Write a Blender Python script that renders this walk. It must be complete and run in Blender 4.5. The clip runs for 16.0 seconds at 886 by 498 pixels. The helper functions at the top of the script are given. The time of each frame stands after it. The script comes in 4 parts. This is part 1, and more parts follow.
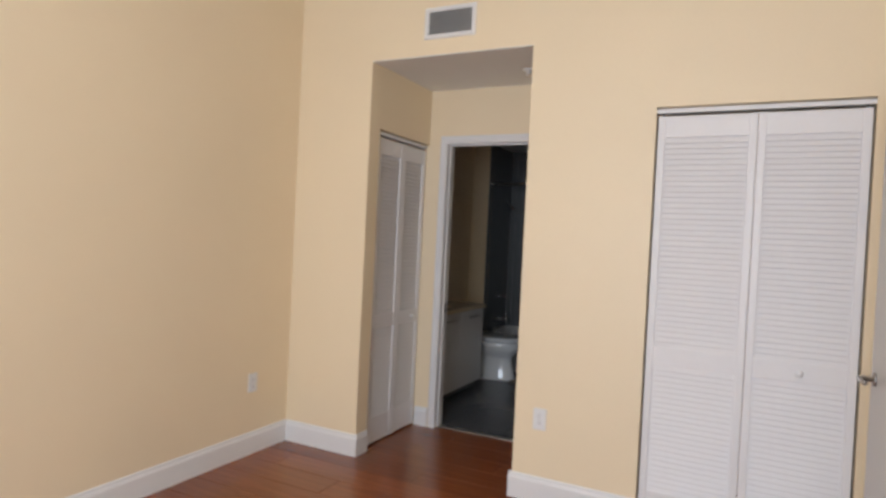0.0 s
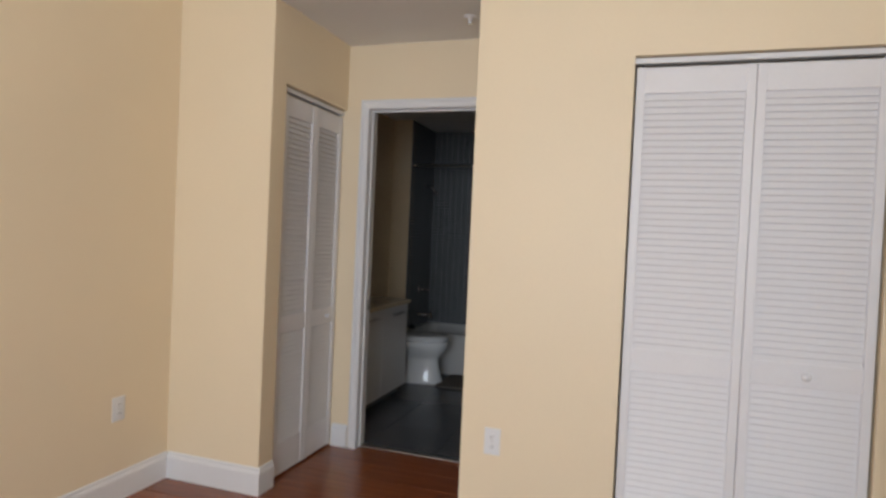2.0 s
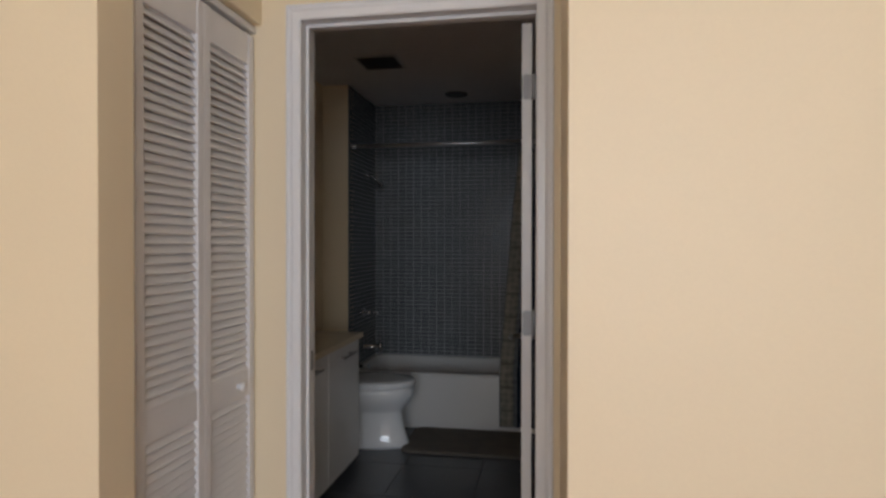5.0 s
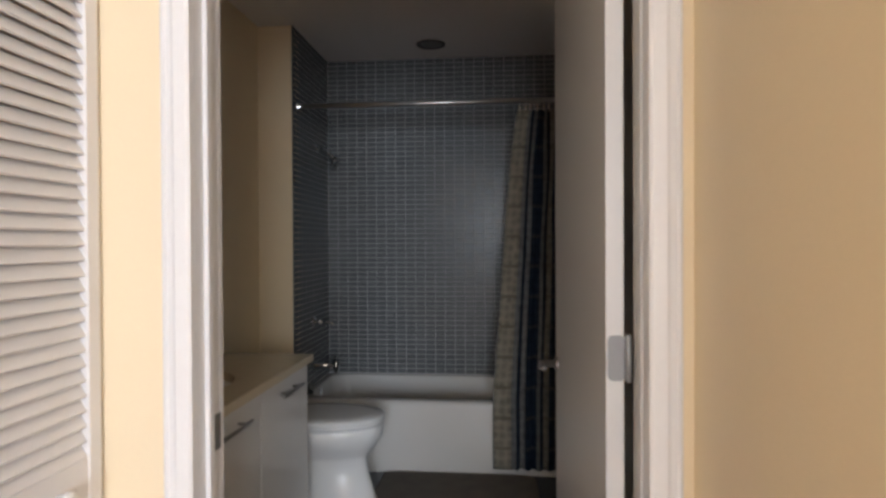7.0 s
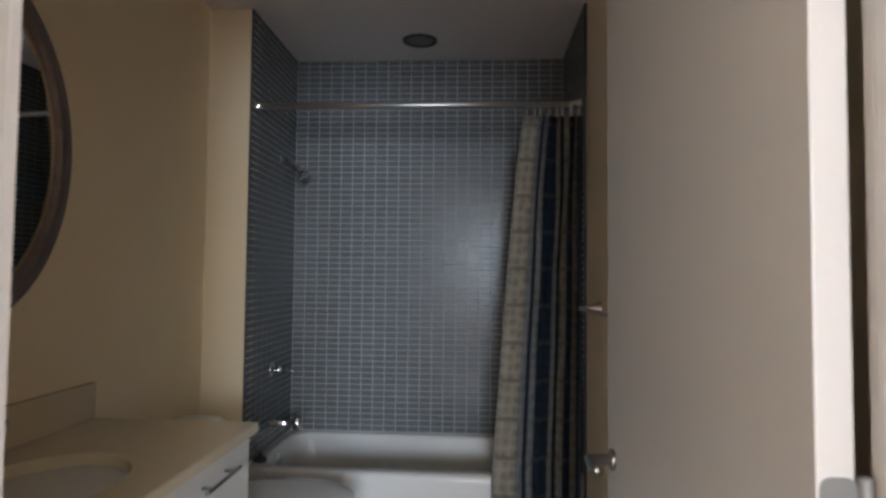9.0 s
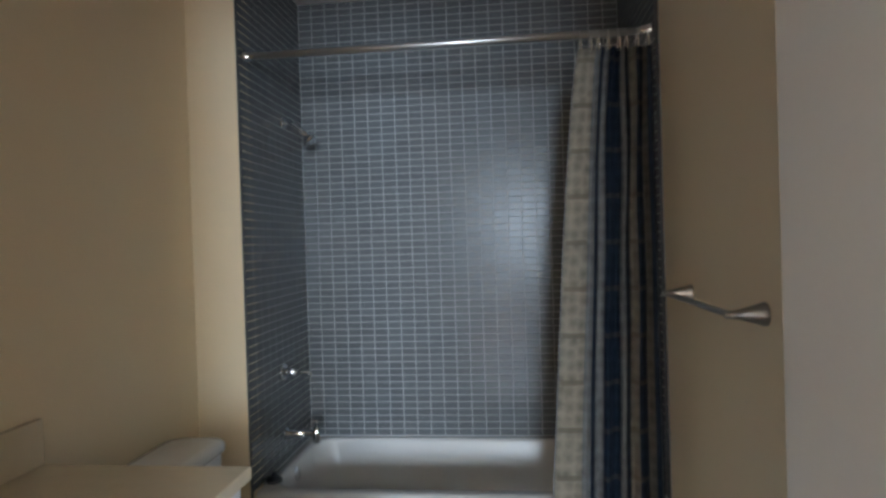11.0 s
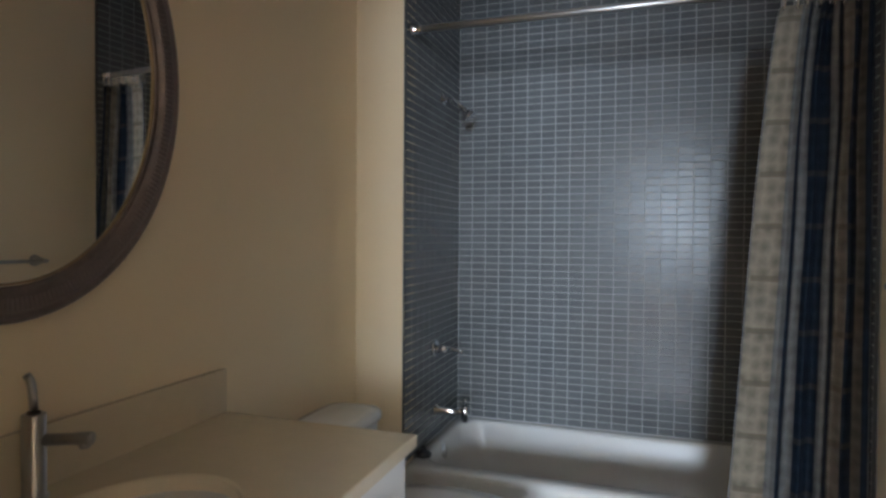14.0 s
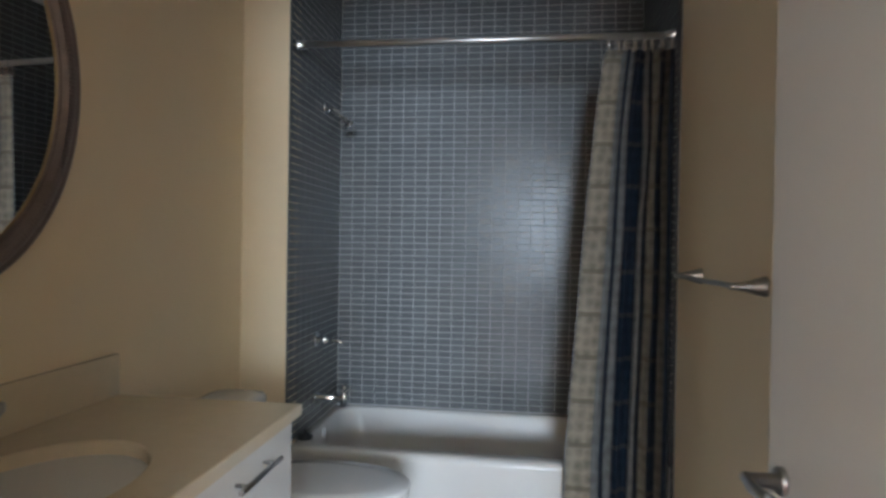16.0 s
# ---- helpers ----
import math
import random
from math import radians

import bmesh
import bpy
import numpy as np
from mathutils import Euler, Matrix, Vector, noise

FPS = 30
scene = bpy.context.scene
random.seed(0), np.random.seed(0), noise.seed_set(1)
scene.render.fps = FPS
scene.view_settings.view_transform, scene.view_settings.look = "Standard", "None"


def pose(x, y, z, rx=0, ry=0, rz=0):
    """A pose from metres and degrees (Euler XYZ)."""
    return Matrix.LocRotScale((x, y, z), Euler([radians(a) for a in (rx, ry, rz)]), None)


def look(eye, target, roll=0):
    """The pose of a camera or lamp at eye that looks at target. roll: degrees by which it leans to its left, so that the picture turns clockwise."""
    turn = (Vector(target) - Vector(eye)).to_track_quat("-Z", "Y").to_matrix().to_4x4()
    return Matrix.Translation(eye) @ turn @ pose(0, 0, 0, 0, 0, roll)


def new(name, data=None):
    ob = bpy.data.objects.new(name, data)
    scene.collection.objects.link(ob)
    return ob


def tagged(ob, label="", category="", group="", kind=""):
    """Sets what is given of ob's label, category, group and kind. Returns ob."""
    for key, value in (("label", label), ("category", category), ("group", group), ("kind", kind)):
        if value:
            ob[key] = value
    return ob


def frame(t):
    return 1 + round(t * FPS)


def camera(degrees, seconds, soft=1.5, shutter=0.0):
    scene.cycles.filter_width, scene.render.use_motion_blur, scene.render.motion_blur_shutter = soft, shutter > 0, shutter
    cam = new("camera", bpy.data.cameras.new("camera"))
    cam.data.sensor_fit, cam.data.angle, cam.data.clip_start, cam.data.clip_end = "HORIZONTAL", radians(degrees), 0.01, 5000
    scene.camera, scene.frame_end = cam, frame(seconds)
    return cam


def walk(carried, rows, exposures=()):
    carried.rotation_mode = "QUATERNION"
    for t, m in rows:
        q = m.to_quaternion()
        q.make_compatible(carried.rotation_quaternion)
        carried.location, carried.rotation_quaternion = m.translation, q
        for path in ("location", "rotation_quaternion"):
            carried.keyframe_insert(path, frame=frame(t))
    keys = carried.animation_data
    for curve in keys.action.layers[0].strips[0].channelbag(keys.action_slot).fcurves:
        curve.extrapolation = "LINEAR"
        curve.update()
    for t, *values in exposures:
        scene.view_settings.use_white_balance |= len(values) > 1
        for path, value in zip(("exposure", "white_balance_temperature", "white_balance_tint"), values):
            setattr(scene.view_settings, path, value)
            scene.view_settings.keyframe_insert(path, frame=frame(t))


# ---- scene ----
cam = camera(72.3, 16.0, soft=2.9, shutter=0.5)
PATH = [
    (0, (2.538, -6.766, 1.387), (1.638, -4.980, 1.350), 2.8),
    (0.5, (2.466, -6.690, 1.371), (1.678, -4.852, 1.345), 2.4),
    (1, (2.399, -6.537, 1.349), (1.660, -4.678, 1.317), 2.0),
    (1.5, (2.297, -6.35, 1.347), (1.604, -4.475, 1.295), 2.4),
    (2, (2.16, -6.19, 1.324), (1.538, -4.29, 1.28), 2.6),
    (2.5, (2.052, -5.998, 1.315), (1.479, -4.082, 1.287), 2.5),
    (3, (1.916, -5.764, 1.324), (1.4, -3.832, 1.306), 2.1),
    (3.5, (1.771, -5.549, 1.341), (1.319, -3.601, 1.326), 2.1),
    (4, (1.642, -5.31, 1.329), (1.219, -3.356, 1.319), 1.5),
    (6.5, (1.158, -4.138, 1.247), (0.947, -2.149, 1.217), -0.6),
    (7, (1.117, -3.902, 1.238), (0.932, -1.91, 1.219), -0.3),
    (7.5, (1.081, -3.704, 1.222), (0.922, -1.711, 1.231), -0.7),
    (8, (1.024, -3.551, 1.231), (0.92, -1.554, 1.29), 0.4),
    (8.2, (1.021, -3.511, 1.221), (0.906, -1.517, 1.324), 1.2),
    (10.3, (0.973, -2.92, 1.299), (0.834, -0.925, 1.309), -1.2),
    (10.5, (0.957, -2.88, 1.306), (0.811, -0.885, 1.3), -1.4),
    (11, (0.954, -2.792, 1.288), (0.741, -0.804, 1.267), -1.8),
    (11.5, (0.949, -2.736, 1.272), (0.656, -0.758, 1.24), -2.2),
    (12, (0.94, -2.702, 1.263), (0.558, -0.739, 1.229), -2.2),
    (12.5, (0.915, -2.689, 1.258), (0.45, -0.744, 1.225), -1.9),
    (13, (0.891, -2.691, 1.26), (0.342, -0.768, 1.226), -1.4),
    (13.5, (0.86, -2.71, 1.253), (0.25, -0.806, 1.216), -0.7),
    (14, (0.838, -2.733, 1.235), (0.202, -0.837, 1.194), 0.4),
    (14.5, (0.852, -2.782, 1.226), (0.225, -0.884, 1.181), 0.7),
    (15, (0.855, -2.826, 1.2), (0.307, -0.903, 1.167), 0.9),
    (15.5, (0.885, -2.9, 1.203), (0.462, -0.945, 1.173), 0.8),
    (16, (0.909, -2.98, 1.209), (0.656, -0.996, 1.191), 0.9),
]
walk(cam, [(t, look(eye, target, roll)) for t, eye, target, roll in PATH],
     exposures=[(0, -0.95, 6500, 13), (1.5, -1.03, 6450, 12), (3.0, -1.07, 6450, 11), (4.0, -1.17, 6600, 13), (5.5, -0.7, 6600, 13), (6.5, 0.03, 6750, 13),
                (8.0, 0.50, 6600, 13), (10.5, 1.42, 6000, 7), (12, 1.42, 6000, 7), (14, 1.40, 6100, 9), (16, 1.42, 6050, 8)])

# ---- world and light ----
world = bpy.data.worlds.new("world")
scene.world = world
world.use_nodes = True
wn = world.node_tree.nodes
sky = wn.new("ShaderNodeTexSky")
sky.sky_type = 'NISHITA'
sky.sun_disc = False
sky.sun_elevation = radians(48)
sky.sun_rotation = radians(60)
wn["Background"].inputs["Strength"].default_value = 0.12
world.node_tree.links.new(sky.outputs[0], wn["Background"].inputs["Color"])

sun_data = bpy.data.lights.new("sun", 'SUN')
sun_data.energy, sun_data.angle, sun_data.color = 3.0, radians(0.6), (1.0, 0.95, 0.88)
sun = new("sun", sun_data)
sun.matrix_world = look((20, 12, 30), (0, 0, 0))

WIN_POWER = 214.0
win_data = bpy.data.lights.new("window_light", 'AREA')
win_data.shape, win_data.size, win_data.size_y = 'RECTANGLE', 2.06, 1.42
win_data.energy, win_data.color = WIN_POWER, (0.75, 0.865, 1.0)
win_lamp = new("window_light", win_data)
win_lamp.matrix_world = look((1.935, -8.66, 1.565), (1.935, 0.0, 1.565))

# ---- plan ----
YB = -3.632           # bedroom face of the closet wall
YD = -2.842           # recess face of the bathroom wall
YI = -2.745           # bathroom face of that wall
XBL, XBR = -0.147, 3.06   # bedroom side walls
YBACK = -8.60
XR0, XR1 = 0.413, 1.445   # recess sides
ZR = 2.452            # recess ceiling
ZC = 2.432            # bathroom ceiling
ZB = 3.0              # bedroom ceiling
XV, XW = -0.200, 1.483    # bathroom side walls
XA0, XA1 = 0.0, 1.470    # tiled alcove faces
YT = -0.668           # front edge of the tiled sides
TUB_Z = 0.388
DX0, DX1, DZ = 0.563, 1.368, 2.064   # clear door opening


# ---- materials ----
def nodes_of(name):
    m = bpy.data.materials.new(name)
    m.use_nodes = True
    t = m.node_tree
    return m, t.nodes, t.links, t.nodes["Principled BSDF"]


def mat(name, base, rough=0.5, metal=0.0, var=0.08, scale=6.0, fine=120.0, bump=0.15, depth=0.002, stretch=(1, 1, 1),
        spread=0.0, coat=0.0, spec=0.5, rvar=0.1):
    """A surface with large mottling, fine grain, uneven gloss and fine relief."""
    m, n, l, b = nodes_of(name)
    tc = n.new("ShaderNodeTexCoord")
    mp = n.new("ShaderNodeMapping")
    mp.inputs["Scale"].default_value = stretch
    l.new(tc.outputs["Object"], mp.inputs["Vector"])
    big = n.new("ShaderNodeTexNoise")
    big.inputs["Scale"].default_value, big.inputs["Detail"].default_value = scale, 5
    small = n.new("ShaderNodeTexNoise")
    small.inputs["Scale"].default_value, small.inputs["Detail"].default_value = fine, 3
    l.new(mp.outputs[0], big.inputs["Vector"])
    l.new(mp.outputs[0], small.inputs["Vector"])
    mix = n.new("ShaderNodeMath")
    mix.operation = 'MULTIPLY_ADD'
    mix.inputs[1].default_value = 0.4
    l.new(small.outputs["Fac"], mix.inputs[0])
    half = n.new("ShaderNodeMath")
    half.operation = 'MULTIPLY'
    half.inputs[1].default_value = 0.6
    l.new(big.outputs["Fac"], half.inputs[0])
    l.new(half.outputs[0], mix.inputs[2])
    last = mix.outputs[0]
    if spread:
        info = n.new("ShaderNodeObjectInfo")
        geo = n.new("ShaderNodeNewGeometry")
        add = n.new("ShaderNodeMath")
        l.new(info.outputs["Random"], add.inputs[0])
        l.new(geo.outputs["Random Per Island"], add.inputs[1])
        frac = n.new("ShaderNodeMath")
        frac.operation = 'FRACT'
        l.new(add.outputs[0], frac.inputs[0])
        sp = n.new("ShaderNodeMath")
        sp.operation = 'MULTIPLY_ADD'
        sp.inputs[1].default_value = spread
        l.new(frac.outputs[0], sp.inputs[0])
        off = n.new("ShaderNodeMath")
        off.operation = 'SUBTRACT'
        off.inputs[1].default_value = spread / 2
        l.new(last, off.inputs[0])
        l.new(off.outputs[0], sp.inputs[2])
        last = sp.outputs[0]
    ramp = n.new("ShaderNodeValToRGB")
    ramp.color_ramp.elements[0].position, ramp.color_ramp.elements[1].position = 0.25, 0.75
    ramp.color_ramp.elements[0].color = (*[c * (1 - var) for c in base], 1)
    ramp.color_ramp.elements[1].color = (*[min(1, c * (1 + var)) for c in base], 1)
    l.new(last, ramp.inputs["Fac"])
    l.new(ramp.outputs["Color"], b.inputs["Base Color"])
    rr = n.new("ShaderNodeMapRange")
    rr.inputs["To Min"].default_value, rr.inputs["To Max"].default_value = max(0.02, rough * (1 - rvar)), min(1, rough * (1 + rvar))
    l.new(big.outputs["Fac"], rr.inputs["Value"])
    l.new(rr.outputs[0], b.inputs["Roughness"])
    b.inputs["Metallic"].default_value = metal
    b.inputs["Coat Weight"].default_value = coat
    b.inputs["Specular IOR Level"].default_value = spec
    if bump:
        bp = n.new("ShaderNodeBump")
        bp.inputs["Strength"].default_value, bp.inputs["Distance"].default_value = bump, depth
        l.new(small.outputs["Fac"], bp.inputs["Height"])
        l.new(bp.outputs[0], b.inputs["Normal"])
    return m


PAINT = mat("yellow_wall_paint", (0.87, 0.725, 0.510), 0.5, var=0.035, scale=1.6, fine=170, bump=0.12, depth=0.001)
CEIL = mat("ceiling_paint", (0.86, 0.85, 0.83), 0.8, var=0.03, scale=2, fine=150, bump=0.2, depth=0.001)
TRIM = mat("white_trim_paint", (0.80, 0.79, 0.79), 0.32, var=0.03, scale=3, fine=90, bump=0.05, depth=0.0005)
# White paint darkened: the bathroom door's shade is put into the base colour.
DOORP = mat("shaded_white_door_paint", (0.64, 0.62, 0.60), 0.38, var=0.03, scale=3, fine=140, bump=0.06, depth=0.0005)
LOUV = mat("louvre_paint", (0.80, 0.78, 0.78), 0.45, var=0.04, scale=4, fine=160, bump=0.08, depth=0.0005)
WOOD = mat("cherry_laminate", (0.25, 0.070, 0.022), 0.22, var=0.30, scale=5, fine=60, bump=0.04, depth=0.0006, stretch=(0.35, 6, 6), spread=0.25, coat=0.2)
GAPW = mat("dark_joint", (0.05, 0.02, 0.01), 0.7)
SLATE = mat("slate_floor_tile", (0.085, 0.088, 0.094), 0.27, var=0.09, scale=3, fine=60, bump=0.02, depth=0.0008, spread=0.2, rvar=0.04)
FGROUT = mat("floor_grout", (0.12, 0.115, 0.11), 0.85, var=0.1)
TILE = mat("grey_mosaic_tile", (0.141, 0.147, 0.149), 0.24, var=0.16, scale=9, fine=70, bump=0.10, depth=0.0012, spread=0.22, rvar=0.3, spec=0.22)
GROUT = mat("pale_grout", (0.43, 0.43, 0.42), 0.75, var=0.08, fine=200, bump=0.3, depth=0.0008)
TILEEDGE = mat("dark_tile_edge", (0.05, 0.052, 0.056), 0.4, var=0.1)
PORC = mat("white_porcelain", (0.80, 0.80, 0.79), 0.10, var=0.015, scale=2, fine=30, bump=0.0, coat=0.3)
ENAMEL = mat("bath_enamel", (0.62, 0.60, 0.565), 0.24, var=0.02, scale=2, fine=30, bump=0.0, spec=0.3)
QUARTZ = mat("cream_quartz", (0.70, 0.60, 0.44), 0.17, var=0.05, scale=20, fine=260, bump=0.0)
LACQ = mat("white_lacquer", (0.78, 0.77, 0.75), 0.18, var=0.02, scale=2, fine=50, bump=0.02, depth=0.0004)
KICK = mat("grey_toe_kick", (0.10, 0.10, 0.10), 0.5)
CHROME = mat("chrome", (0.78, 0.79, 0.81), 0.08, 1.0, var=0.03, bump=0.0)
RODM = mat("satin_chrome_rod", (0.62, 0.61, 0.59), 0.42, 1.0, var=0.04, bump=0.0)
NICKEL = mat("brushed_nickel", (0.42, 0.41, 0.40), 0.33, 1.0, var=0.06, scale=8, fine=300, bump=0.05, depth=0.0003, stretch=(1, 1, 0.2))
HINGEM = mat("dull_steel_hinge", (0.26, 0.26, 0.26), 0.5, 0.5, var=0.08)
DARKMET = mat("dark_metal", (0.10, 0.09, 0.085), 0.4, 0.6)
GILT = mat("dull_gilt", (0.32, 0.25, 0.15), 0.4, 0.5, var=0.15, scale=30, bump=0.05, depth=0.0005)
BRONZE = mat("antique_silver_frame", (0.20, 0.165, 0.160), 0.38, 0.40, var=0.25, scale=30, fine=160, bump=0.2, depth=0.001)
RUBBER = mat("black_rubber", (0.02, 0.02, 0.02), 0.5)
MATFIB = mat("taupe_bath_mat", (0.15, 0.125, 0.10), 0.95, var=0.25, scale=12, fine=400, bump=0.9, depth=0.006)
PLAST = mat("white_plastic", (0.80, 0.79, 0.78), 0.3, var=0.02)
SLOT = mat("dark_slot", (0.03, 0.03, 0.03), 0.7)
VENTM = mat("grey_vent_metal", (0.62, 0.62, 0.61), 0.45, 0.1)
STEEL = mat("steel_strip", (0.45, 0.44, 0.42), 0.35, 1.0)
WINF = mat("white_window_frame", (0.75, 0.75, 0.75), 0.4)

MIRROR, mn, ml, mb = nodes_of("mirror_glass")
mb.inputs["Base Color"].default_value = (0.90, 0.91, 0.90, 1)
mb.inputs["Metallic"].default_value, mb.inputs["Roughness"].default_value = 1.0, 0.012
GLASS, gn, gl, gb = nodes_of("clear_glass")
gb.inputs["Transmission Weight"].default_value, gb.inputs["Roughness"].default_value = 1.0, 0.0
LENS = mat("lamp_lens", (0.20, 0.20, 0.20), 0.4, var=0.05)

CLOTH, cn, cl, cb = nodes_of("striped_curtain_fabric")


def curtain_nodes():
    uv = cn.new("ShaderNodeUVMap")
    uv.uv_map = "UVMap"
    sep = cn.new("ShaderNodeSeparateXYZ")
    cl.new(uv.outputs[0], sep.inputs[0])
    ramp = cn.new("ShaderNodeValToRGB")
    ramp.color_ramp.interpolation = 'CONSTANT'
    cream, taupe, grey, navy, dim = (0.200, 0.180, 0.142, 1), (0.150, 0.140, 0.120, 1), (0.115, 0.118, 0.118, 1), (0.011, 0.019, 0.034, 1), (0.090, 0.082, 0.068, 1)
    bands = ((0.0, grey), (0.012, cream), (0.265, grey), (0.332, navy), (0.390, grey), (0.450, navy), (0.610, grey), (0.665, navy),
             (0.705, taupe), (0.790, navy), (0.868, dim), (0.935, navy), (0.975, grey), (0.988, navy))
    els = ramp.color_ramp.elements
    els[0].position, els[0].color = bands[0]
    els[1].position, els[1].color = bands[1]
    for p, c in bands[2:]:
        els.new(p).color = c
    cl.new(sep.outputs["X"], ramp.inputs["Fac"])
    # woven medallions and scrolls
    mp = cn.new("ShaderNodeMapping")
    mp.inputs["Scale"].default_value = (3.4, 8.6, 1)
    cl.new(uv.outputs[0], mp.inputs["Vector"])
    vor = cn.new("ShaderNodeTexVoronoi")
    vor.inputs["Scale"].default_value, vor.inputs["Randomness"].default_value = 2.6, 0.35
    cl.new(mp.outputs[0], vor.inputs["Vector"])
    wave = cn.new("ShaderNodeTexNoise")
    wave.inputs["Scale"].default_value, wave.inputs["Distortion"].default_value = 3.0, 2.5
    cl.new(mp.outputs[0], wave.inputs["Vector"])
    pat = cn.new("ShaderNodeMix")
    pat.data_type = 'RGBA'
    pat.blend_type = 'OVERLAY'
    pat.inputs["Factor"].default_value = 0.55
    cl.new(ramp.outputs["Color"], pat.inputs["A"])
    addp = cn.new("ShaderNodeMath")
    addp.operation = 'MULTIPLY_ADD'
    addp.inputs[1].default_value = 0.5
    cl.new(wave.outputs["Fac"], addp.inputs[0])
    cl.new(vor.outputs["Distance"], addp.inputs[2])
    cl.new(addp.outputs[0], pat.inputs["B"])
    # cross bands between the woven squares
    mul = cn.new("ShaderNodeMath")
    mul.operation = 'MULTIPLY'
    mul.inputs[1].default_value = 1 / 0.158
    cl.new(sep.outputs["Y"], mul.inputs[0])
    fr = cn.new("ShaderNodeMath")
    fr.operation = 'FRACT'
    cl.new(mul.outputs[0], fr.inputs[0])
    lt = cn.new("ShaderNodeMath")
    lt.operation = 'LESS_THAN'
    lt.inputs[1].default_value = 0.11
    cl.new(fr.outputs[0], lt.inputs[0])
    gate = cn.new("ShaderNodeValToRGB")
    gate.color_ramp.interpolation = 'CONSTANT'
    ge = gate.color_ramp.elements
    ge[0].position, ge[0].color = 0.0, (0, 0, 0, 1)
    ge[1].position, ge[1].color = 0.03, (0.7, 0.7, 0.7, 1)
    for p, v in ((0.265, 0.0), (0.45, 0.26), (0.610, 0.0), (0.705, 0.6), (0.790, 0.3), (0.868, 0.0)):
        ge.new(p).color = (v, v, v, 1)
    cl.new(sep.outputs["X"], gate.inputs["Fac"])
    gm = cn.new("ShaderNodeMath")
    gm.operation = 'MULTIPLY'
    cl.new(lt.outputs[0], gm.inputs[0])
    cl.new(gate.outputs["Color"], gm.inputs[1])
    band = cn.new("ShaderNodeMix")
    band.data_type = 'RGBA'
    band.inputs["B"].default_value = (0.130, 0.108, 0.078, 1)
    cl.new(gm.outputs[0], band.inputs["Factor"])
    cl.new(pat.outputs["Result"], band.inputs["A"])
    cl.new(band.outputs["Result"], cb.inputs["Base Color"])
    cb.inputs["Roughness"].default_value = 0.8
    cb.inputs["Specular IOR Level"].default_value = 0.2
    weave = cn.new("ShaderNodeTexNoise")
    weave.inputs["Scale"].default_value = 500
    bp = cn.new("ShaderNodeBump")
    bp.inputs["Strength"].default_value, bp.inputs["Distance"].default_value = 0.3, 0.001
    cl.new(weave.outputs["Fac"], bp.inputs["Height"])
    cl.new(bp.outputs[0], cb.inputs["Normal"])


curtain_nodes()


# ---- building helpers ----
def mesh_of(name, bm, material, smooth=False):
    bmesh.ops.recalc_face_normals(bm, faces=bm.faces)
    me = bpy.data.meshes.new(name)
    bm.to_mesh(me)
    bm.free()
    if smooth:
        for p in me.polygons:
            p.use_smooth = True
    me.materials.append(material)
    return me


def part(name, bm, material, parent=None, label="", smooth=False):
    ob = new(name, mesh_of(name, bm, material, smooth))
    if parent:
        ob.parent = parent
    if label:
        tagged(ob, label)
    return ob


def shared(name, me, parent, m=None):
    ob = new(name, me)
    ob.parent = parent
    if m is not None:
        ob.matrix_basis = m
    return ob


def thing(name, label, category, group="", at=(0, 0, 0), rz=0):
    ob = new(name)
    ob.empty_display_size = 0.1
    ob.matrix_world = pose(*at, 0, 0, rz)
    return tagged(ob, label, category, group)


def setting(name, bm, material, label="", category=""):
    return tagged(part(name, bm, material), label, category, kind="structure")


def box(bm, a, b, bevel=0.0, seg=2):
    """Adds a box from corner a to corner b, its edges rounded."""
    made = bmesh.ops.create_cube(bm, size=1.0)["verts"]
    for v in made:
        v.co = Vector([(a[i] + b[i]) / 2 + v.co[i] * (b[i] - a[i]) for i in range(3)])
    if bevel:
        edges = list({e for v in made for e in v.link_edges})
        bmesh.ops.bevel(bm, geom=edges, offset=bevel, segments=seg, affect='EDGES', profile=0.6)
    return bm


def boxes(*items, bevel=0.0, seg=2):
    bm = bmesh.new()
    for a, b in items:
        box(bm, a, b, bevel, seg)
    return bm


def loft(bm, rings, closed=True, cap0=True, cap1=True):
    """Joins rings of equally many points into one skin."""
    rows = [[bm.verts.new(p) for p in r] for r in rings]
    n = len(rows[0])
    for r0, r1 in zip(rows, rows[1:]):
        for i in range(n if closed else n - 1):
            j = (i + 1) % n
            bm.faces.new((r0[i], r0[j], r1[j], r1[i]))
    if cap0:
        bm.faces.new(rows[0])
    if cap1:
        bm.faces.new(rows[-1])
    return bm


def circle(c, r, axis, n=24, r2=None):
    """Points of a circle or an ellipse about c, round an axis."""
    axis = Vector(axis).normalized()
    side = axis.orthogonal().normalized()
    if abs(axis.z) > 0.99:
        side = Vector((1, 0, 0))
    up = axis.cross(side)
    r2 = r if r2 is None else r2
    return [Vector(c) + side * (r * math.cos(a)) + up * (r2 * math.sin(a)) for a in (2 * math.pi * i / n for i in range(n))]


def turned(bm, base, axis, profile, n=24):
    """A turned body: profile rows of (distance along axis, radius)."""
    axis = Vector(axis).normalized()
    return loft(bm, [circle(Vector(base) + axis * d, max(r, 0.0004), axis, n) for d, r in profile])


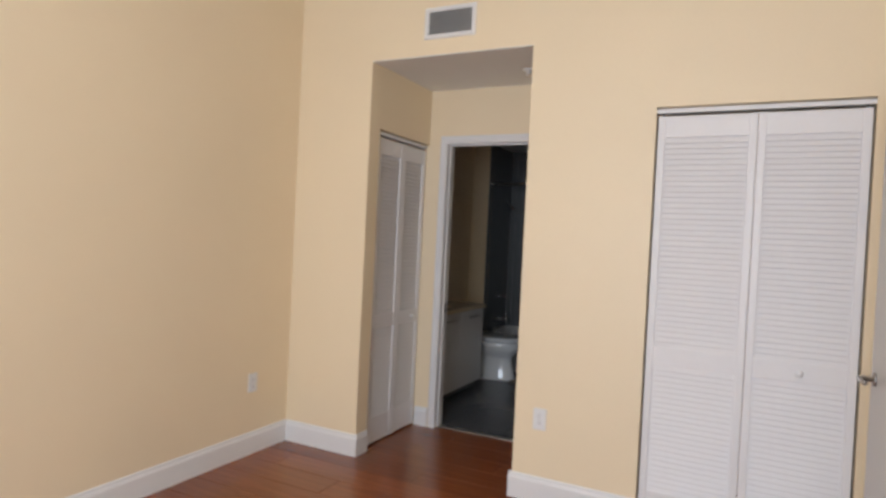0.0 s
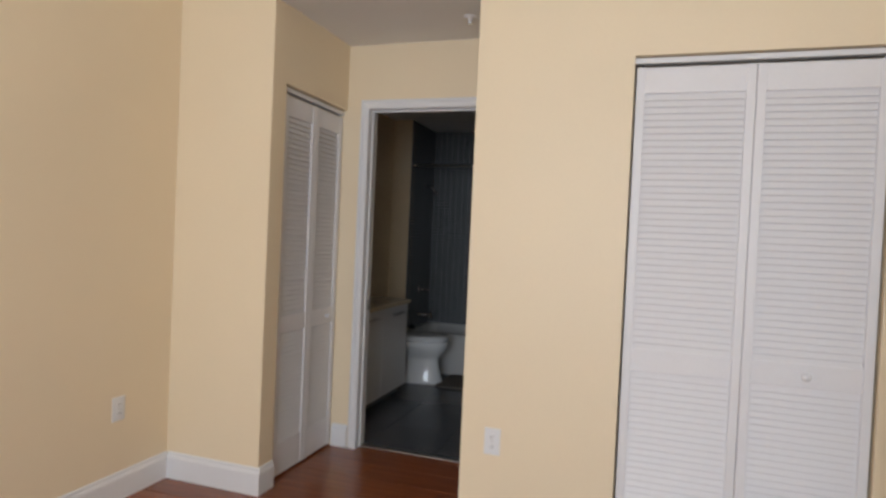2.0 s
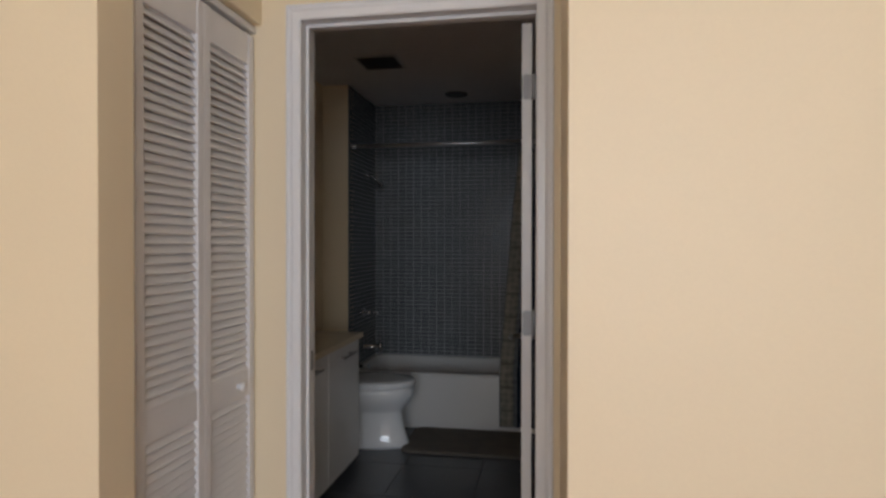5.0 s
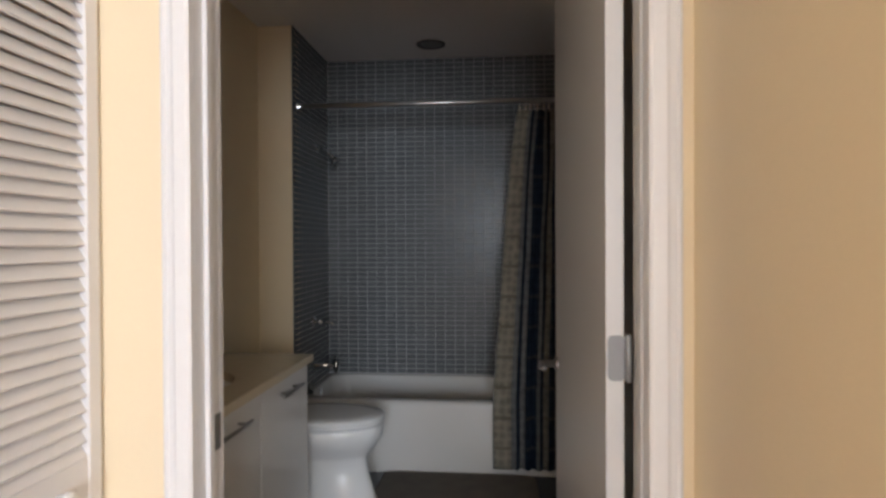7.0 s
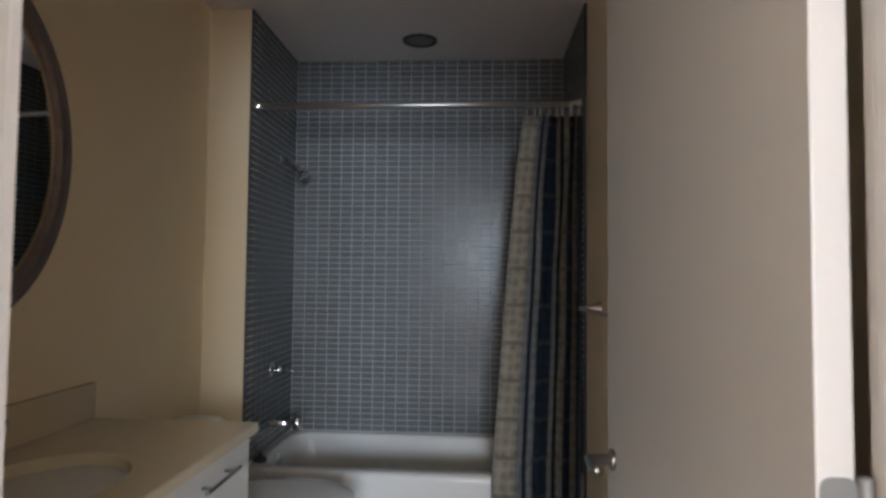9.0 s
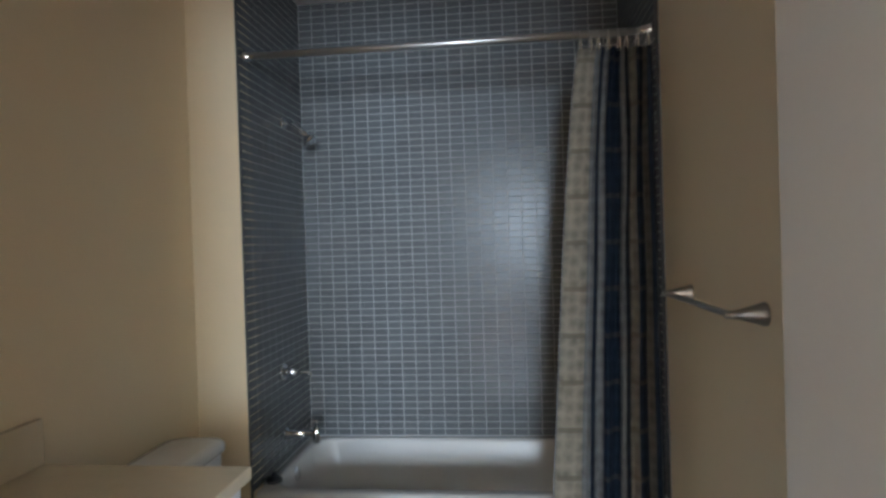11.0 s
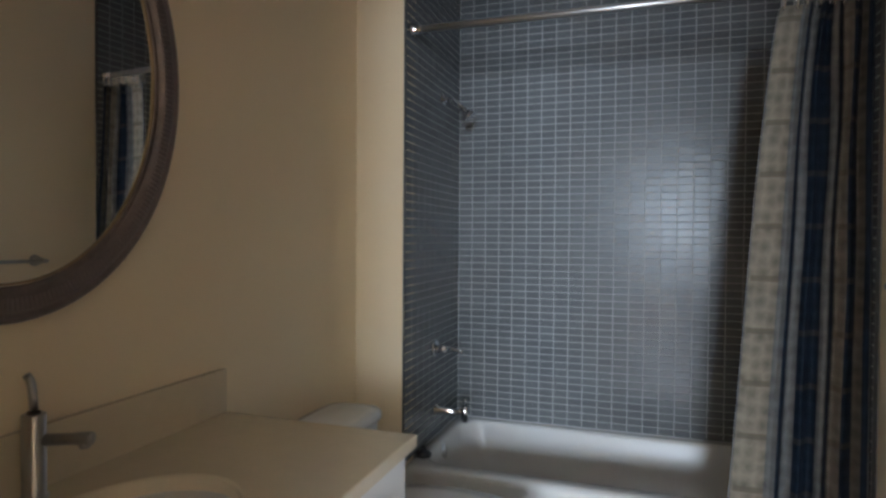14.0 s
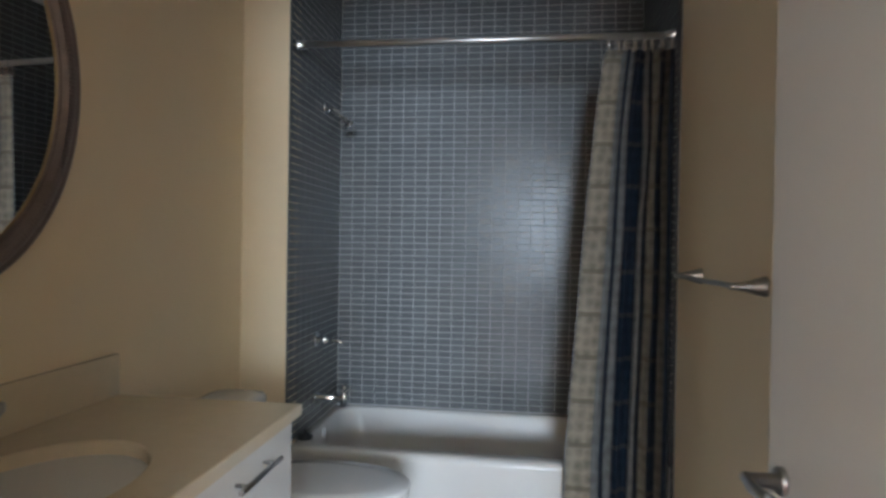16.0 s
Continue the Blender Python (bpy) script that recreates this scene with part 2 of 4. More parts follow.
def tube(bm, pts, r, n=14):
    pts = [Vector(p) for p in pts]
    rings = []
    side = None
    for i, p in enumerate(pts):
        d = (pts[min(i + 1, len(pts) - 1)] - pts[max(i - 1, 0)]).normalized()
        side = d.orthogonal().normalized() if side is None else (side - d * side.dot(d)).normalized()
        up = d.cross(side)
        rings.append([p + side * (r * math.cos(a)) + up * (r * math.sin(a)) for a in (2 * math.pi * k / n for k in range(n))])
    return loft(bm, rings)


def rounded(cx, cy, hx, hy, r, z, k=6):
    """A rounded rectangle, level at z."""
    r = min(r, hx, hy)
    pts = []
    for sx, sy, a0 in ((1, 1, 0), (-1, 1, 90), (-1, -1, 180), (1, -1, 270)):
        for i in range(k + 1):
            a = radians(a0 + 90 * i / k)
            pts.append(Vector((cx + sx * (hx - r) + r * math.cos(a), cy + sy * (hy - r) + r * math.sin(a), z)))
    return pts


def sheet(us, vs, holes, put, thick):
    """A slab with openings, cut through: us, vs are the cell lines, put(u, v, d) the place at depth d."""
    bm = bmesh.new()
    cells = {}

    def vert(i, j, d):
        if (i, j, d) not in cells:
            cells[i, j, d] = bm.verts.new(put(us[i], vs[j], thick if d else 0.0))
        return cells[i, j, d]

    def solid(i, j):
        if not (0 <= i < len(us) - 1 and 0 <= j < len(vs) - 1):
            return False
        u, v = (us[i] + us[i + 1]) / 2, (vs[j] + vs[j + 1]) / 2
        return not any(a < u < b and c < v < d for a, b, c, d in holes)

    for i in range(len(us) - 1):
        for j in range(len(vs) - 1):
            if not solid(i, j):
                continue
            bm.faces.new([vert(i, j, 0), vert(i + 1, j, 0), vert(i + 1, j + 1, 0), vert(i, j + 1, 0)])
            bm.faces.new([vert(i, j + 1, 1), vert(i + 1, j + 1, 1), vert(i + 1, j, 1), vert(i, j, 1)])
            for di, dj, a, b in ((-1, 0, (0, 0), (0, 1)), (1, 0, (1, 0), (1, 1)), (0, -1, (0, 0), (1, 0)), (0, 1, (0, 1), (1, 1))):
                if not solid(i + di, j + dj):
                    bm.faces.new([vert(i + a[0], j + a[1], 0), vert(i + b[0], j + b[1], 0), vert(i + b[0], j + b[1], 1), vert(i + a[0], j + a[1], 1)])
    return bm


def cuts(lo, hi, *more):
    return sorted({lo, hi, *[m for m in more if lo < m < hi]})


def wall_x(name, y0, y1, x0, x1, z0, z1, holes=(), material=None, label="", category="wall"):
    """A wall that runs along x, from y0 to y1 thick."""
    us = cuts(x0, x1, *[h[0] for h in holes], *[h[1] for h in holes])
    vs = cuts(z0, z1, *[h[2] for h in holes], *[h[3] for h in holes])
    return setting(name, sheet(us, vs, holes, lambda u, v, d: (u, y0 + d, v), y1 - y0), material or PAINT, label, category)


def wall_y(name, x0, x1, y0, y1, z0, z1, holes=(), material=None, label="", category="wall"):
    us = cuts(y0, y1, *[h[0] for h in holes], *[h[1] for h in holes])
    vs = cuts(z0, z1, *[h[2] for h in holes], *[h[3] for h in holes])
    return setting(name, sheet(us, vs, holes, lambda u, v, d: (x0 + d, u, v), x1 - x0), material or PAINT, label, category)


# ---- structure: bedroom ----
CX0, CX1, CZ = 2.098, 2.995, 2.080       # closet opening
BY0, BY1, BZ = -3.517, YD, 2.058     # linen closet opening in the recess side
wall_x("wall_closet", YB, YB + 0.12, XBL, XBR, 0, ZB, [(XR0, XR1, -1, ZR), (CX0, CX1, -1, CZ)],
       label="cream yellow painted wall with a recess and a closet opening")
wall_y("wall_bedroom_west", XBL - 0.12, XBL, YBACK, YB + 0.12, 0, ZB, label="cream yellow painted bedroom side wall")
wall_y("wall_bedroom_east", XBR, XBR + 0.12, YBACK, YB + 0.12, 0, ZB, label="cream yellow painted wall behind the bedroom door")
WX0, WX1, WZ0, WZ1 = 0.86, 3.01, 0.80, 2.33
wall_x("wall_bedroom_south", YBACK - 0.16, YBACK, XBL - 0.12, XBR + 0.12, 0, ZB, [(WX0, WX1, WZ0, WZ1)], label="cream yellow wall with a wide window")
setting("ceiling_bedroom", boxes(((XBL - 0.12, YBACK - 0.16, ZB), (XBR + 0.12, YB + 0.12, ZB + 0.1))), CEIL, "flat white painted bedroom ceiling", "ceiling")
setting("ceiling_recess", boxes(((XR0 - 0.02, YB + 0.12, ZR), (XR1 + 0.02, YD, ZR + 0.1)), ((XR0 + 0.001, YB + 0.002, ZR - 0.004), (XR1 - 0.001, YB + 0.12, ZR))), CEIL, "lower flat white ceiling of the recess", "ceiling")
wall_y("wall_recess_west", XR0 - 0.12, XR0, YB + 0.12, YD, 0, ZR, [(BY0, BY1, -1, BZ)], label="cream yellow recess side with a linen closet opening")
wall_y("wall_recess_east", XR1, XR1 + 0.12, YB + 0.12, YD, 0, ZR, label="cream yellow plain side wall of the recess")
# closets behind the louvred doors
wall_y("wall_linen_closet", -0.30, -0.20, YB + 0.12, YD, 0, ZR, label="plain back wall of the linen closet")
wall_x("wall_closet_back", YD - 0.06, YD, XR1 + 0.12, XBR + 0.12, 0, ZR, label="plain back wall of the bedroom closet")
setting("ceiling_closets", boxes(((-0.30, YB + 0.12, ZR), (XR0 - 0.02, YD, ZR + 0.1)), ((XR1 + 0.02, YB + 0.12, ZR), (XBR + 0.12, YD - 0.06, ZR + 0.1))), CEIL,
        "plain white closet ceiling", "ceiling")
wall_y("wall_closet_end", XBR, XBR + 0.12, YB + 0.12, YD - 0.06, 0, ZR, label="plain end wall of the bedroom closet")

# ---- structure: bathroom ----
wall_x("wall_bathroom_door", YD, YI, -0.30, XW + 0.12, 0, ZC + 0.1, [(DX0 - 0.02, DX1 + 0.02, -1, DZ + 0.02)], label="cream painted wall with the bathroom doorway")
wall_y("wall_bathroom_west", XV - 0.10, XV, YI, YT, 0, ZC, label="cream painted bathroom wall behind the vanity")
wall_y("wall_bathroom_east", XW, XW + 0.12, YI, YT + 0.0, 0, ZC, label="cream painted bathroom wall with the towel bar")
wall_x("wall_bathroom_return", YT, YT + 0.10, XV - 0.10, XA0 - 0.0025, 0, ZC, label="short cream wall return beside the tub")
wall_y("wall_alcove_west", XA0 - 0.112, XA0 - 0.0025, YT + 0.10, 0.0025, 0, ZC, material=GROUT, label="alcove side wall under the mosaic")
wall_y("wall_alcove_east", XA1 + 0.0025, XA1 + 0.112, YT + 0.0, 0.0025, 0, ZC, material=GROUT, label="alcove side wall under the mosaic")
wall_x("wall_alcove_north", 0.0025, 0.112, XA0 - 0.112, XA1 + 0.112, 0, ZC, material=GROUT, label="alcove back wall under the mosaic")
setting("ceiling_bathroom", boxes(((XV - 0.1, YI, ZC), (XW + 0.12, 0.112, ZC + 0.1))), CEIL, "flat white painted bathroom ceiling", "ceiling")

setting("floor_bedroom", boxes(((XBL - 0.12, YBACK - 0.16, -0.10), (XBR + 0.24, YI - 0.02, -0.008))), GAPW, "reddish cherry laminate plank floor", "floor")
setting("floor_bathroom", boxes(((XV - 0.1, YI - 0.02, -0.10), (XW + 0.12, 0.112, -0.006))), FGROUT, "dark slate grey tiled bathroom floor", "floor")
setting("threshold", boxes(((DX0, YI - 0.05, -0.008), (DX1, YI - 0.005, 0.006)), bevel=0.003), STEEL, "flat metal threshold strip between floors", "threshold")


# ---- baseboards ----
def baseboard(name, a, b, n, label):
    """A moulded board from a to b along a wall whose face looks along n."""
    a, b, n = Vector((*a, 0)), Vector((*b, 0)), Vector((*n, 0))
    prof = [(0, 0), (0.016, 0), (0.016, 0.105), (0.013, 0.114), (0.009, 0.120), (0.008, 0.130), (0.004, 0.136), (0, 0.136)]
    bm = bmesh.new()
    loft(bm, [[p + n * d + Vector((0, 0, h)) for d, h in prof] for p in (a, b)])
    return setting(name, bm, TRIM, label, "baseboard")


WHITE_BOARD = "tall white moulded wooden baseboard"
baseboard("baseboard_1", (XBL, YBACK), (XBL, YB), (1, 0), WHITE_BOARD)
baseboard("baseboard_2", (XBL + 0.016, YB), (XR0 + 0.016, YB), (0, -1), WHITE_BOARD)
baseboard("baseboard_3", (XR0, YB), (XR0, BY0), (1, 0), WHITE_BOARD)
baseboard("baseboard_4", (XR0 - 0.018, YD), (DX0 - 0.065, YD), (0, -1), WHITE_BOARD)
baseboard("baseboard_5", (XR1 - 0.016, YB), (CX0 - 0.004, YB), (0, -1), WHITE_BOARD)
baseboard("baseboard_6", (XR1, YB), (XR1, YD - 0.03), (-1, 0), WHITE_BOARD)
baseboard("baseboard_7", (XBR, YBACK), (XBR, YB), (-1, 0), WHITE_BOARD)


# ---- door frames ----
def casing_profile(d):
    return [(0, 0), (0.014, 0), (0.018, 0.006), (0.018, 0.028), (0.013, 0.036), (0.011, 0.046), (0.015, 0.050), (0.013, d), (0, d)]


def frame_casing(name, x0, x1, z1, face, out, label):
    """Moulded casing round an opening in a wall along x; face is the wall's y, out the way it looks."""
    w = 0.055
    bm = bmesh.new()
    prof = casing_profile(w)
    path = [(x0, 0.0, (-1, 0)), (x0, z1, (-1, 1)), (x1, z1, (1, 1)), (x1, 0.0, (1, 0))]
    loft(bm, [[Vector((x + dx * u, face + out * d, z + dz * u)) for d, u in prof] for x, z, (dx, dz) in path])
    return tagged(part(name, bm, TRIM), label, "door casing", kind="structure")


frame_casing("trim_bathroom_door", DX0, DX1, DZ, YD, -1, "white moulded casing round the bathroom doorway")
frame_casing("trim_bathroom_door_inside", DX0, DX1, DZ, YI, 1, "white moulded casing inside the bathroom")
jamb = setting("door_frame_1", boxes(((DX0 - 0.018, YD, 0), (DX0, YI, DZ)), ((DX1, YD, 0), (DX1 + 0.018, YI, DZ)), ((DX0 - 0.018, YD, DZ), (DX1 + 0.018, YI, DZ + 0.018)),
        ((DX0, YD + 0.035, 0), (DX0 + 0.009, YI - 0.042, DZ)), ((DX1 - 0.003, YD + 0.035, 0), (DX1, YI - 0.042, DZ)), ((DX0 + 0.009, YD + 0.035, DZ - 0.011), (DX1 - 0.003, YI - 0.042, DZ)), bevel=0.0015, seg=1),
        TRIM, "white painted door jamb with stop strips", "door frame")
part("strike_plate", boxes(((DX0 - 0.0005, YI - 0.036, 0.835), (DX0 + 0.0018, YI - 0.003, 0.905)), bevel=0.0008), HINGEM, jamb, "dull steel strike plate")


def lever(parent, at, n, along, size=1.0, label="satin chrome lever handle"):
    """A lever: a round rose on a face looking along n, and a bar that runs along."""
    at, n, along = Vector(at), Vector(n), Vector(along)
    rose = bmesh.new()
    turned(rose, at, n, [(0, 0.026 * size), (0.006, 0.026 * size), (0.009, 0.022 * size), (0.010, 0.011), (0.048, 0.010)])
    h = part("door_handle", rose, NICKEL, parent, label, True)
    bar = bmesh.new()
    p = at + n * 0.048
    tube(bar, [p - along * 0.010, p, p + along * 0.04 * size + n * 0.006, p + along * 0.075 * size + n * 0.004, p + along * 0.098 * size], 0.0085)
    part("lever", bar, NICKEL, h, "", True)
    return h


THK = 0.034


def slab_door(name, label, width, height, hinge, rz, lever_ways):
    """A flush slab hinged at its corner, its own x along the width, its front on -y."""
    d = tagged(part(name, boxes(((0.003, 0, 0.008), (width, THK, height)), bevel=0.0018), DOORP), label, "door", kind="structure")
    d.matrix_world = pose(*hinge, 0, 0, rz)
    for n in lever_ways:
        lever(d, (width - 0.048, 0.0 if n < 0 else THK, 0.872), (0, n, 0), (-1, 0, 0), 0.78)
    latch = boxes(((width - 0.0005, 0.006, 0.81), (width + 0.0012, 0.028, 0.93)), ((width, 0.012, 0.860), (width + 0.009, 0.024, 0.884)), bevel=0.0008)
    part("latch_plate", latch, NICKEL, d)
    for z in (0.22, 1.020, 1.83):
        bm = bmesh.new()
        loft(bm, [[Vector((x, p.x, p.y)) for p in rounded(0.0195, z, 0.0165, 0.043, 0.011, 0)] for x in (0.005, 0.0012, 0.0006)])
        hg = part("hinge", bm, HINGEM, d, "satin steel butt hinge")
        pin = bmesh.new()
        turned(pin, (0.0, 0.041, z - 0.045), (0, 0, 1), [(0, 0.004), (0.003, 0.0065), (0.087, 0.0065), (0.090, 0.004)], 12)
        part("hinge_pin", pin, HINGEM, hg, "", True)
    return d


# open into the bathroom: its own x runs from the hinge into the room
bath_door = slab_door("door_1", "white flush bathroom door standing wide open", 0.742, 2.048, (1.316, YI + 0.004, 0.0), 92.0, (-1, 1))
bath_door.matrix_world = bath_door.matrix_world @ Matrix.Diagonal((1, -1, 1, 1))

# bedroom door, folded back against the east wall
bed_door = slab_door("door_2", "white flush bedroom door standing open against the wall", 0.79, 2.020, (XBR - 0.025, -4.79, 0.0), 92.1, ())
lever(bed_door, (0.79 - 0.066, THK, 0.945), (0, 1, 0), (-1, 0, 0))


# ---- louvred bifold doors ----
SLAT_W = {}


def slat_mesh(w, depth, lean):
    if w not in SLAT_W:
        bm = bmesh.new()
        box(bm, (-w / 2, -depth / 2, -0.003), (w / 2, depth / 2, 0.003), 0.0024, 2)
        bmesh.ops.rotate(bm, verts=bm.verts, cent=(0, 0, 0), matrix=Matrix.Rotation(radians(lean), 3, 'X'))
        SLAT_W[w] = mesh_of("slat", bm, LOUV)
    return SLAT_W[w]


def louvre_panel(parent, x0, w, h, knob_x, rail, pitch, lean):
    """One leaf of a bifold, front on -y, thickness 28 mm."""
    st, t = 0.034, 0.028
    top, mid0, mid1, bot = h - 0.105, rail - 0.045, rail + 0.045, 0.17
    bm = bmesh.new()
    for a, b in (((x0, 0, 0), (x0 + st, t, h)), ((x0 + w - st, 0, 0), (x0 + w, t, h)), ((x0 + st - 0.002, 0.003, top), (x0 + w - st + 0.002, t - 0.003, h - 0.001)),
                 ((x0 + st - 0.002, 0.003, mid0), (x0 + w - st + 0.002, t - 0.003, mid1)), ((x0 + st - 0.002, 0.003, 0.001), (x0 + w - st + 0.002, t - 0.003, bot))):
        box(bm, a, b, 0.0022, 2)
    pn = part("door_panel", bm, LOUV, parent)
    me = slat_mesh(round(w - 2 * st + 0.001, 4), 1.20 * pitch if lean < 60 else 1.32 * pitch, lean)
    for z0, z1 in ((bot, mid0), (mid1, top)):
        n = round((z1 - z0) / pitch)
        for i in range(n):
            shared("slat", me, pn, pose(x0 + w / 2, t / 2, z0 + (i + 0.5) * (z1 - z0) / n))
    if knob_x is not None:
        kb = bmesh.new()
        turned(kb, (knob_x, 0.003, rail), (0, -1, 0), [(0, 0.009), (0.008, 0.008), (0.014, 0.014), (0.022, 0.016), (0.027, 0.011), (0.029, 0.002)], 20)
        part("knob", kb, TRIM, pn, "small round white knob", True)
    return pn


def bifold(label, at, rz, width, h, knob, rail, pitch, lean):
    d = thing("bifold_door", label, "closet door", at=at, rz=rz)
    w = (width - 0.020) / 2
    louvre_panel(d, 0.009, w, h, knob if knob < w else None, rail, pitch, lean)
    louvre_panel(d, 0.011 + w, w, h, knob if knob > w else None, rail, pitch, lean)
    for ob in d.children:
        ob.location.z = 0.012
    part("track", boxes(((0.0, -0.004, h + 0.026), (width, 0.032, h + 0.048)), bevel=0.002), TRIM, d, "white painted head track")
    for x in (0.03, width - 0.03):
        pin = bmesh.new()
        turned(pin, (x, 0.014, h + 0.010), (0, 0, 1), [(0, 0.005), (0.018, 0.005)], 10)
        part("pivot_pin", pin, NICKEL, d, "", True)
    return d


bifold("white louvred bifold door of the bedroom closet, shut", (CX0, YB + 0.022, 0.0), 0, CX1 - CX0, 2.026, 0.668, 0.845, 0.0264, 68)
bifold("white louvred bifold door of the linen closet, shut", (XR0 - 0.026, BY0 + 0.036, 0.0), 90, BY1 - BY0 - 0.036, 2.004, 0.520, 0.802, 0.0269, 57)


# ---- wall fixtures of the bedroom ----
def outlet(label, at, rz):
    o = thing("power_outlet", label, "outlet", "wall outlets", at, rz)
    part("cover_plate", boxes(((-0.036, -0.006, -0.058), (0.036, 0, 0.058)), bevel=0.003), PLAST, o)
    for z in (-0.021, 0.021):
        bm = bmesh.new()
        loft(bm, [[Vector((p.x, y, p.y + z)) for p in rounded(0, 0, 0.0165, 0.0145, 0.009, 0)] for y in (-0.0055, -0.0085)])
        s = part("socket", bm, PLAST, o)
        part("slots", boxes(((-0.0075, -0.0089, z - 0.004), (-0.0055, -0.008, z + 0.005)), ((0.0055, -0.0089, z - 0.003), (0.0075, -0.008, z + 0.005)), ((-0.002, -0.0089, z - 0.0105), (0.002, -0.008, z - 0.007))), SLOT, s)
    screw = bmesh.new()
    turned(screw, (0, -0.006, 0), (0, -1, 0), [(0, 0.003), (0.0012, 0.0022)], 10)
    part("screw", screw, NICKEL, o)
    return o


outlet("white duplex power outlet on the closet wall", (1.587, YB, 0.444), 0)
outlet("white duplex power outlet on the side wall", (XBL, -3.955, 0.440), 90)

vent = thing("air_vent", "white framed supply air grille above the recess", "air vent", at=(0.934, YB, 2.634))
vw, vh = 0.136, 0.064
for nm, a, b in (("backing", (-vw, -0.003, -vh), (vw, -0.001, vh)),):
    part(nm, boxes((a, b)), KICK, vent)
bm = bmesh.new()
prof = [(0, 0.0), (0.006, 0.0), (0.013, 0.006), (0.013, 0.020), (0.005, 0.028), (0, 0.028)]
loft_rows = [[Vector((sx * (vw + u), -d, sz * (vh + u))) for d, u in prof] for sx, sz in ((-1, -1), (1, -1), (1, 1), (-1, 1), (-1, -1))]
loft(bm, loft_rows, cap0=False, cap1=False)
part("frame", bm, PLAST, vent)
bmv = bmesh.new()
box(bmv, (-0.0012, -0.0085, -vh), (0.0012, 0.0085, vh))
me = mesh_of("slat", bmv, VENTM)
for i in range(16):
    shared("slat", me, vent, pose(-vw + (i + 0.5) * 2 * vw / 16, -0.0105, 0, 0, 0, 38))
bmv = bmesh.new()
box(bmv, (-vw, -0.0040, -0.0008), (vw, -0.0032, 0.0008))
me = mesh_of("cross_slat", bmv, VENTM)
for i in range(3):
    shared("cross_slat", me, vent, pose(0, 0, -vh + (i + 0.5) * 2 * vh / 3))

spr = thing("fire_sprinkler", "small white ceiling sprinkler head in the recess", "sprinkler", at=(1.265, -3.18, ZR))
bm = bmesh.new()
turned(bm, (0, 0, 0), (0, 0, -1), [(0, 0.036), (0.004, 0.036), (0.009, 0.020), (0.010, 0.012), (0.03, 0.010)])
part("escutcheon", bm, PLAST, spr, "", True)
bm = bmesh.new()
turned(bm, (0, 0, -0.03), (0, 0, -1), [(0, 0.012), (0.003, 0.016), (0.006, 0.012)])
part("deflector", bm, CHROME, spr, "", True)

# ---- window behind the walk ----
win = tagged(part("window_1", boxes(((WX0, YBACK - 0.12, WZ0), (WX0 + 0.05, YBACK - 0.05, WZ1)), ((WX1 - 0.05, YBACK - 0.12, WZ0), (WX1, YBACK - 0.05, WZ1)),
             ((WX0 + 0.05, YBACK - 0.12, WZ0), (WX1 - 0.05, YBACK - 0.05, WZ0 + 0.05)), ((WX0 + 0.05, YBACK - 0.12, WZ1 - 0.05), (WX1 - 0.05, YBACK - 0.05, WZ1)),
             ((1.30, YBACK - 0.11, WZ0 + 0.05), (1.325, YBACK - 0.06, WZ1 - 0.05)), ((1.765, YBACK - 0.11, WZ0 + 0.05), (1.815, YBACK - 0.06, WZ1 - 0.05)), bevel=0.003), WINF), "wide white framed bedroom window", "window", kind="structure")
for a, b in ((WX0 + 0.05, 1.30), (1.325, 1.765), (1.815, WX1 - 0.05)):
    pane = part("pane", boxes(((a, YBACK - 0.090, WZ0 + 0.05), (b, YBACK - 0.084, WZ1 - 0.05))), GLASS, win)
    pane.visible_shadow = False

# ---- bath tub ----
tub = thing("bathtub", "white enamelled alcove bathtub with plain front apron", "bathtub", at=(0, 0, 0))
cx, cy, hx, hy = (XA0 + XA1) / 2, -0.336, (XA1 - XA0) / 2 - 0.002, 0.334
bm = bmesh.new()
rings = [rounded(cx, cy, hx, hy, 0.012, 0.0), rounded(cx, cy, hx, hy, 0.012, TUB_Z - 0.03), rounded(cx, cy + 0.002, hx, hy - 0.002, 0.014, TUB_Z - 0.012),
         rounded(cx, cy + 0.006, hx - 0.002, hy - 0.006, 0.018, TUB_Z - 0.003), rounded(cx, cy + 0.012, hx - 0.006, hy - 0.012, 0.02, TUB_Z),
         rounded(cx, cy + 0.020, hx - 0.030, hy - 0.042, 0.10, TUB_Z), rounded(cx, cy + 0.020, hx - 0.036, hy - 0.047, 0.10, TUB_Z - 0.003),
         rounded(cx, cy + 0.020, hx - 0.042, hy - 0.052, 0.10, TUB_Z - 0.015), rounded(cx, cy + 0.020, hx - 0.062, hy - 0.066, 0.11, 0.24),
         rounded(cx + 0.01, cy + 0.020, hx - 0.10, hy - 0.09, 0.13, 0.12), rounded(cx + 0.01, cy + 0.020, hx - 0.16, hy - 0.14, 0.12, 0.085)]
loft(bm, rings, cap0=False)
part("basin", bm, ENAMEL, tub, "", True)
bm = bmesh.new()
turned(bm, (0.040, -0.345, 0.338), (1, 0, 0.14), [(0, 0.036), (0.006, 0.036), (0.010, 0.030), (0.011, 0.004)])
part("overflow_plate", bm, CHROME, tub, "round chrome overflow plate", True)
bm = bmesh.new()
turned(bm, (0.25, -0.335, 0.084), (0, 0, 1), [(0, 0.03), (0.004, 0.03), (0.006, 0.02)])
part("drain", bm, CHROME, tub, "", True)

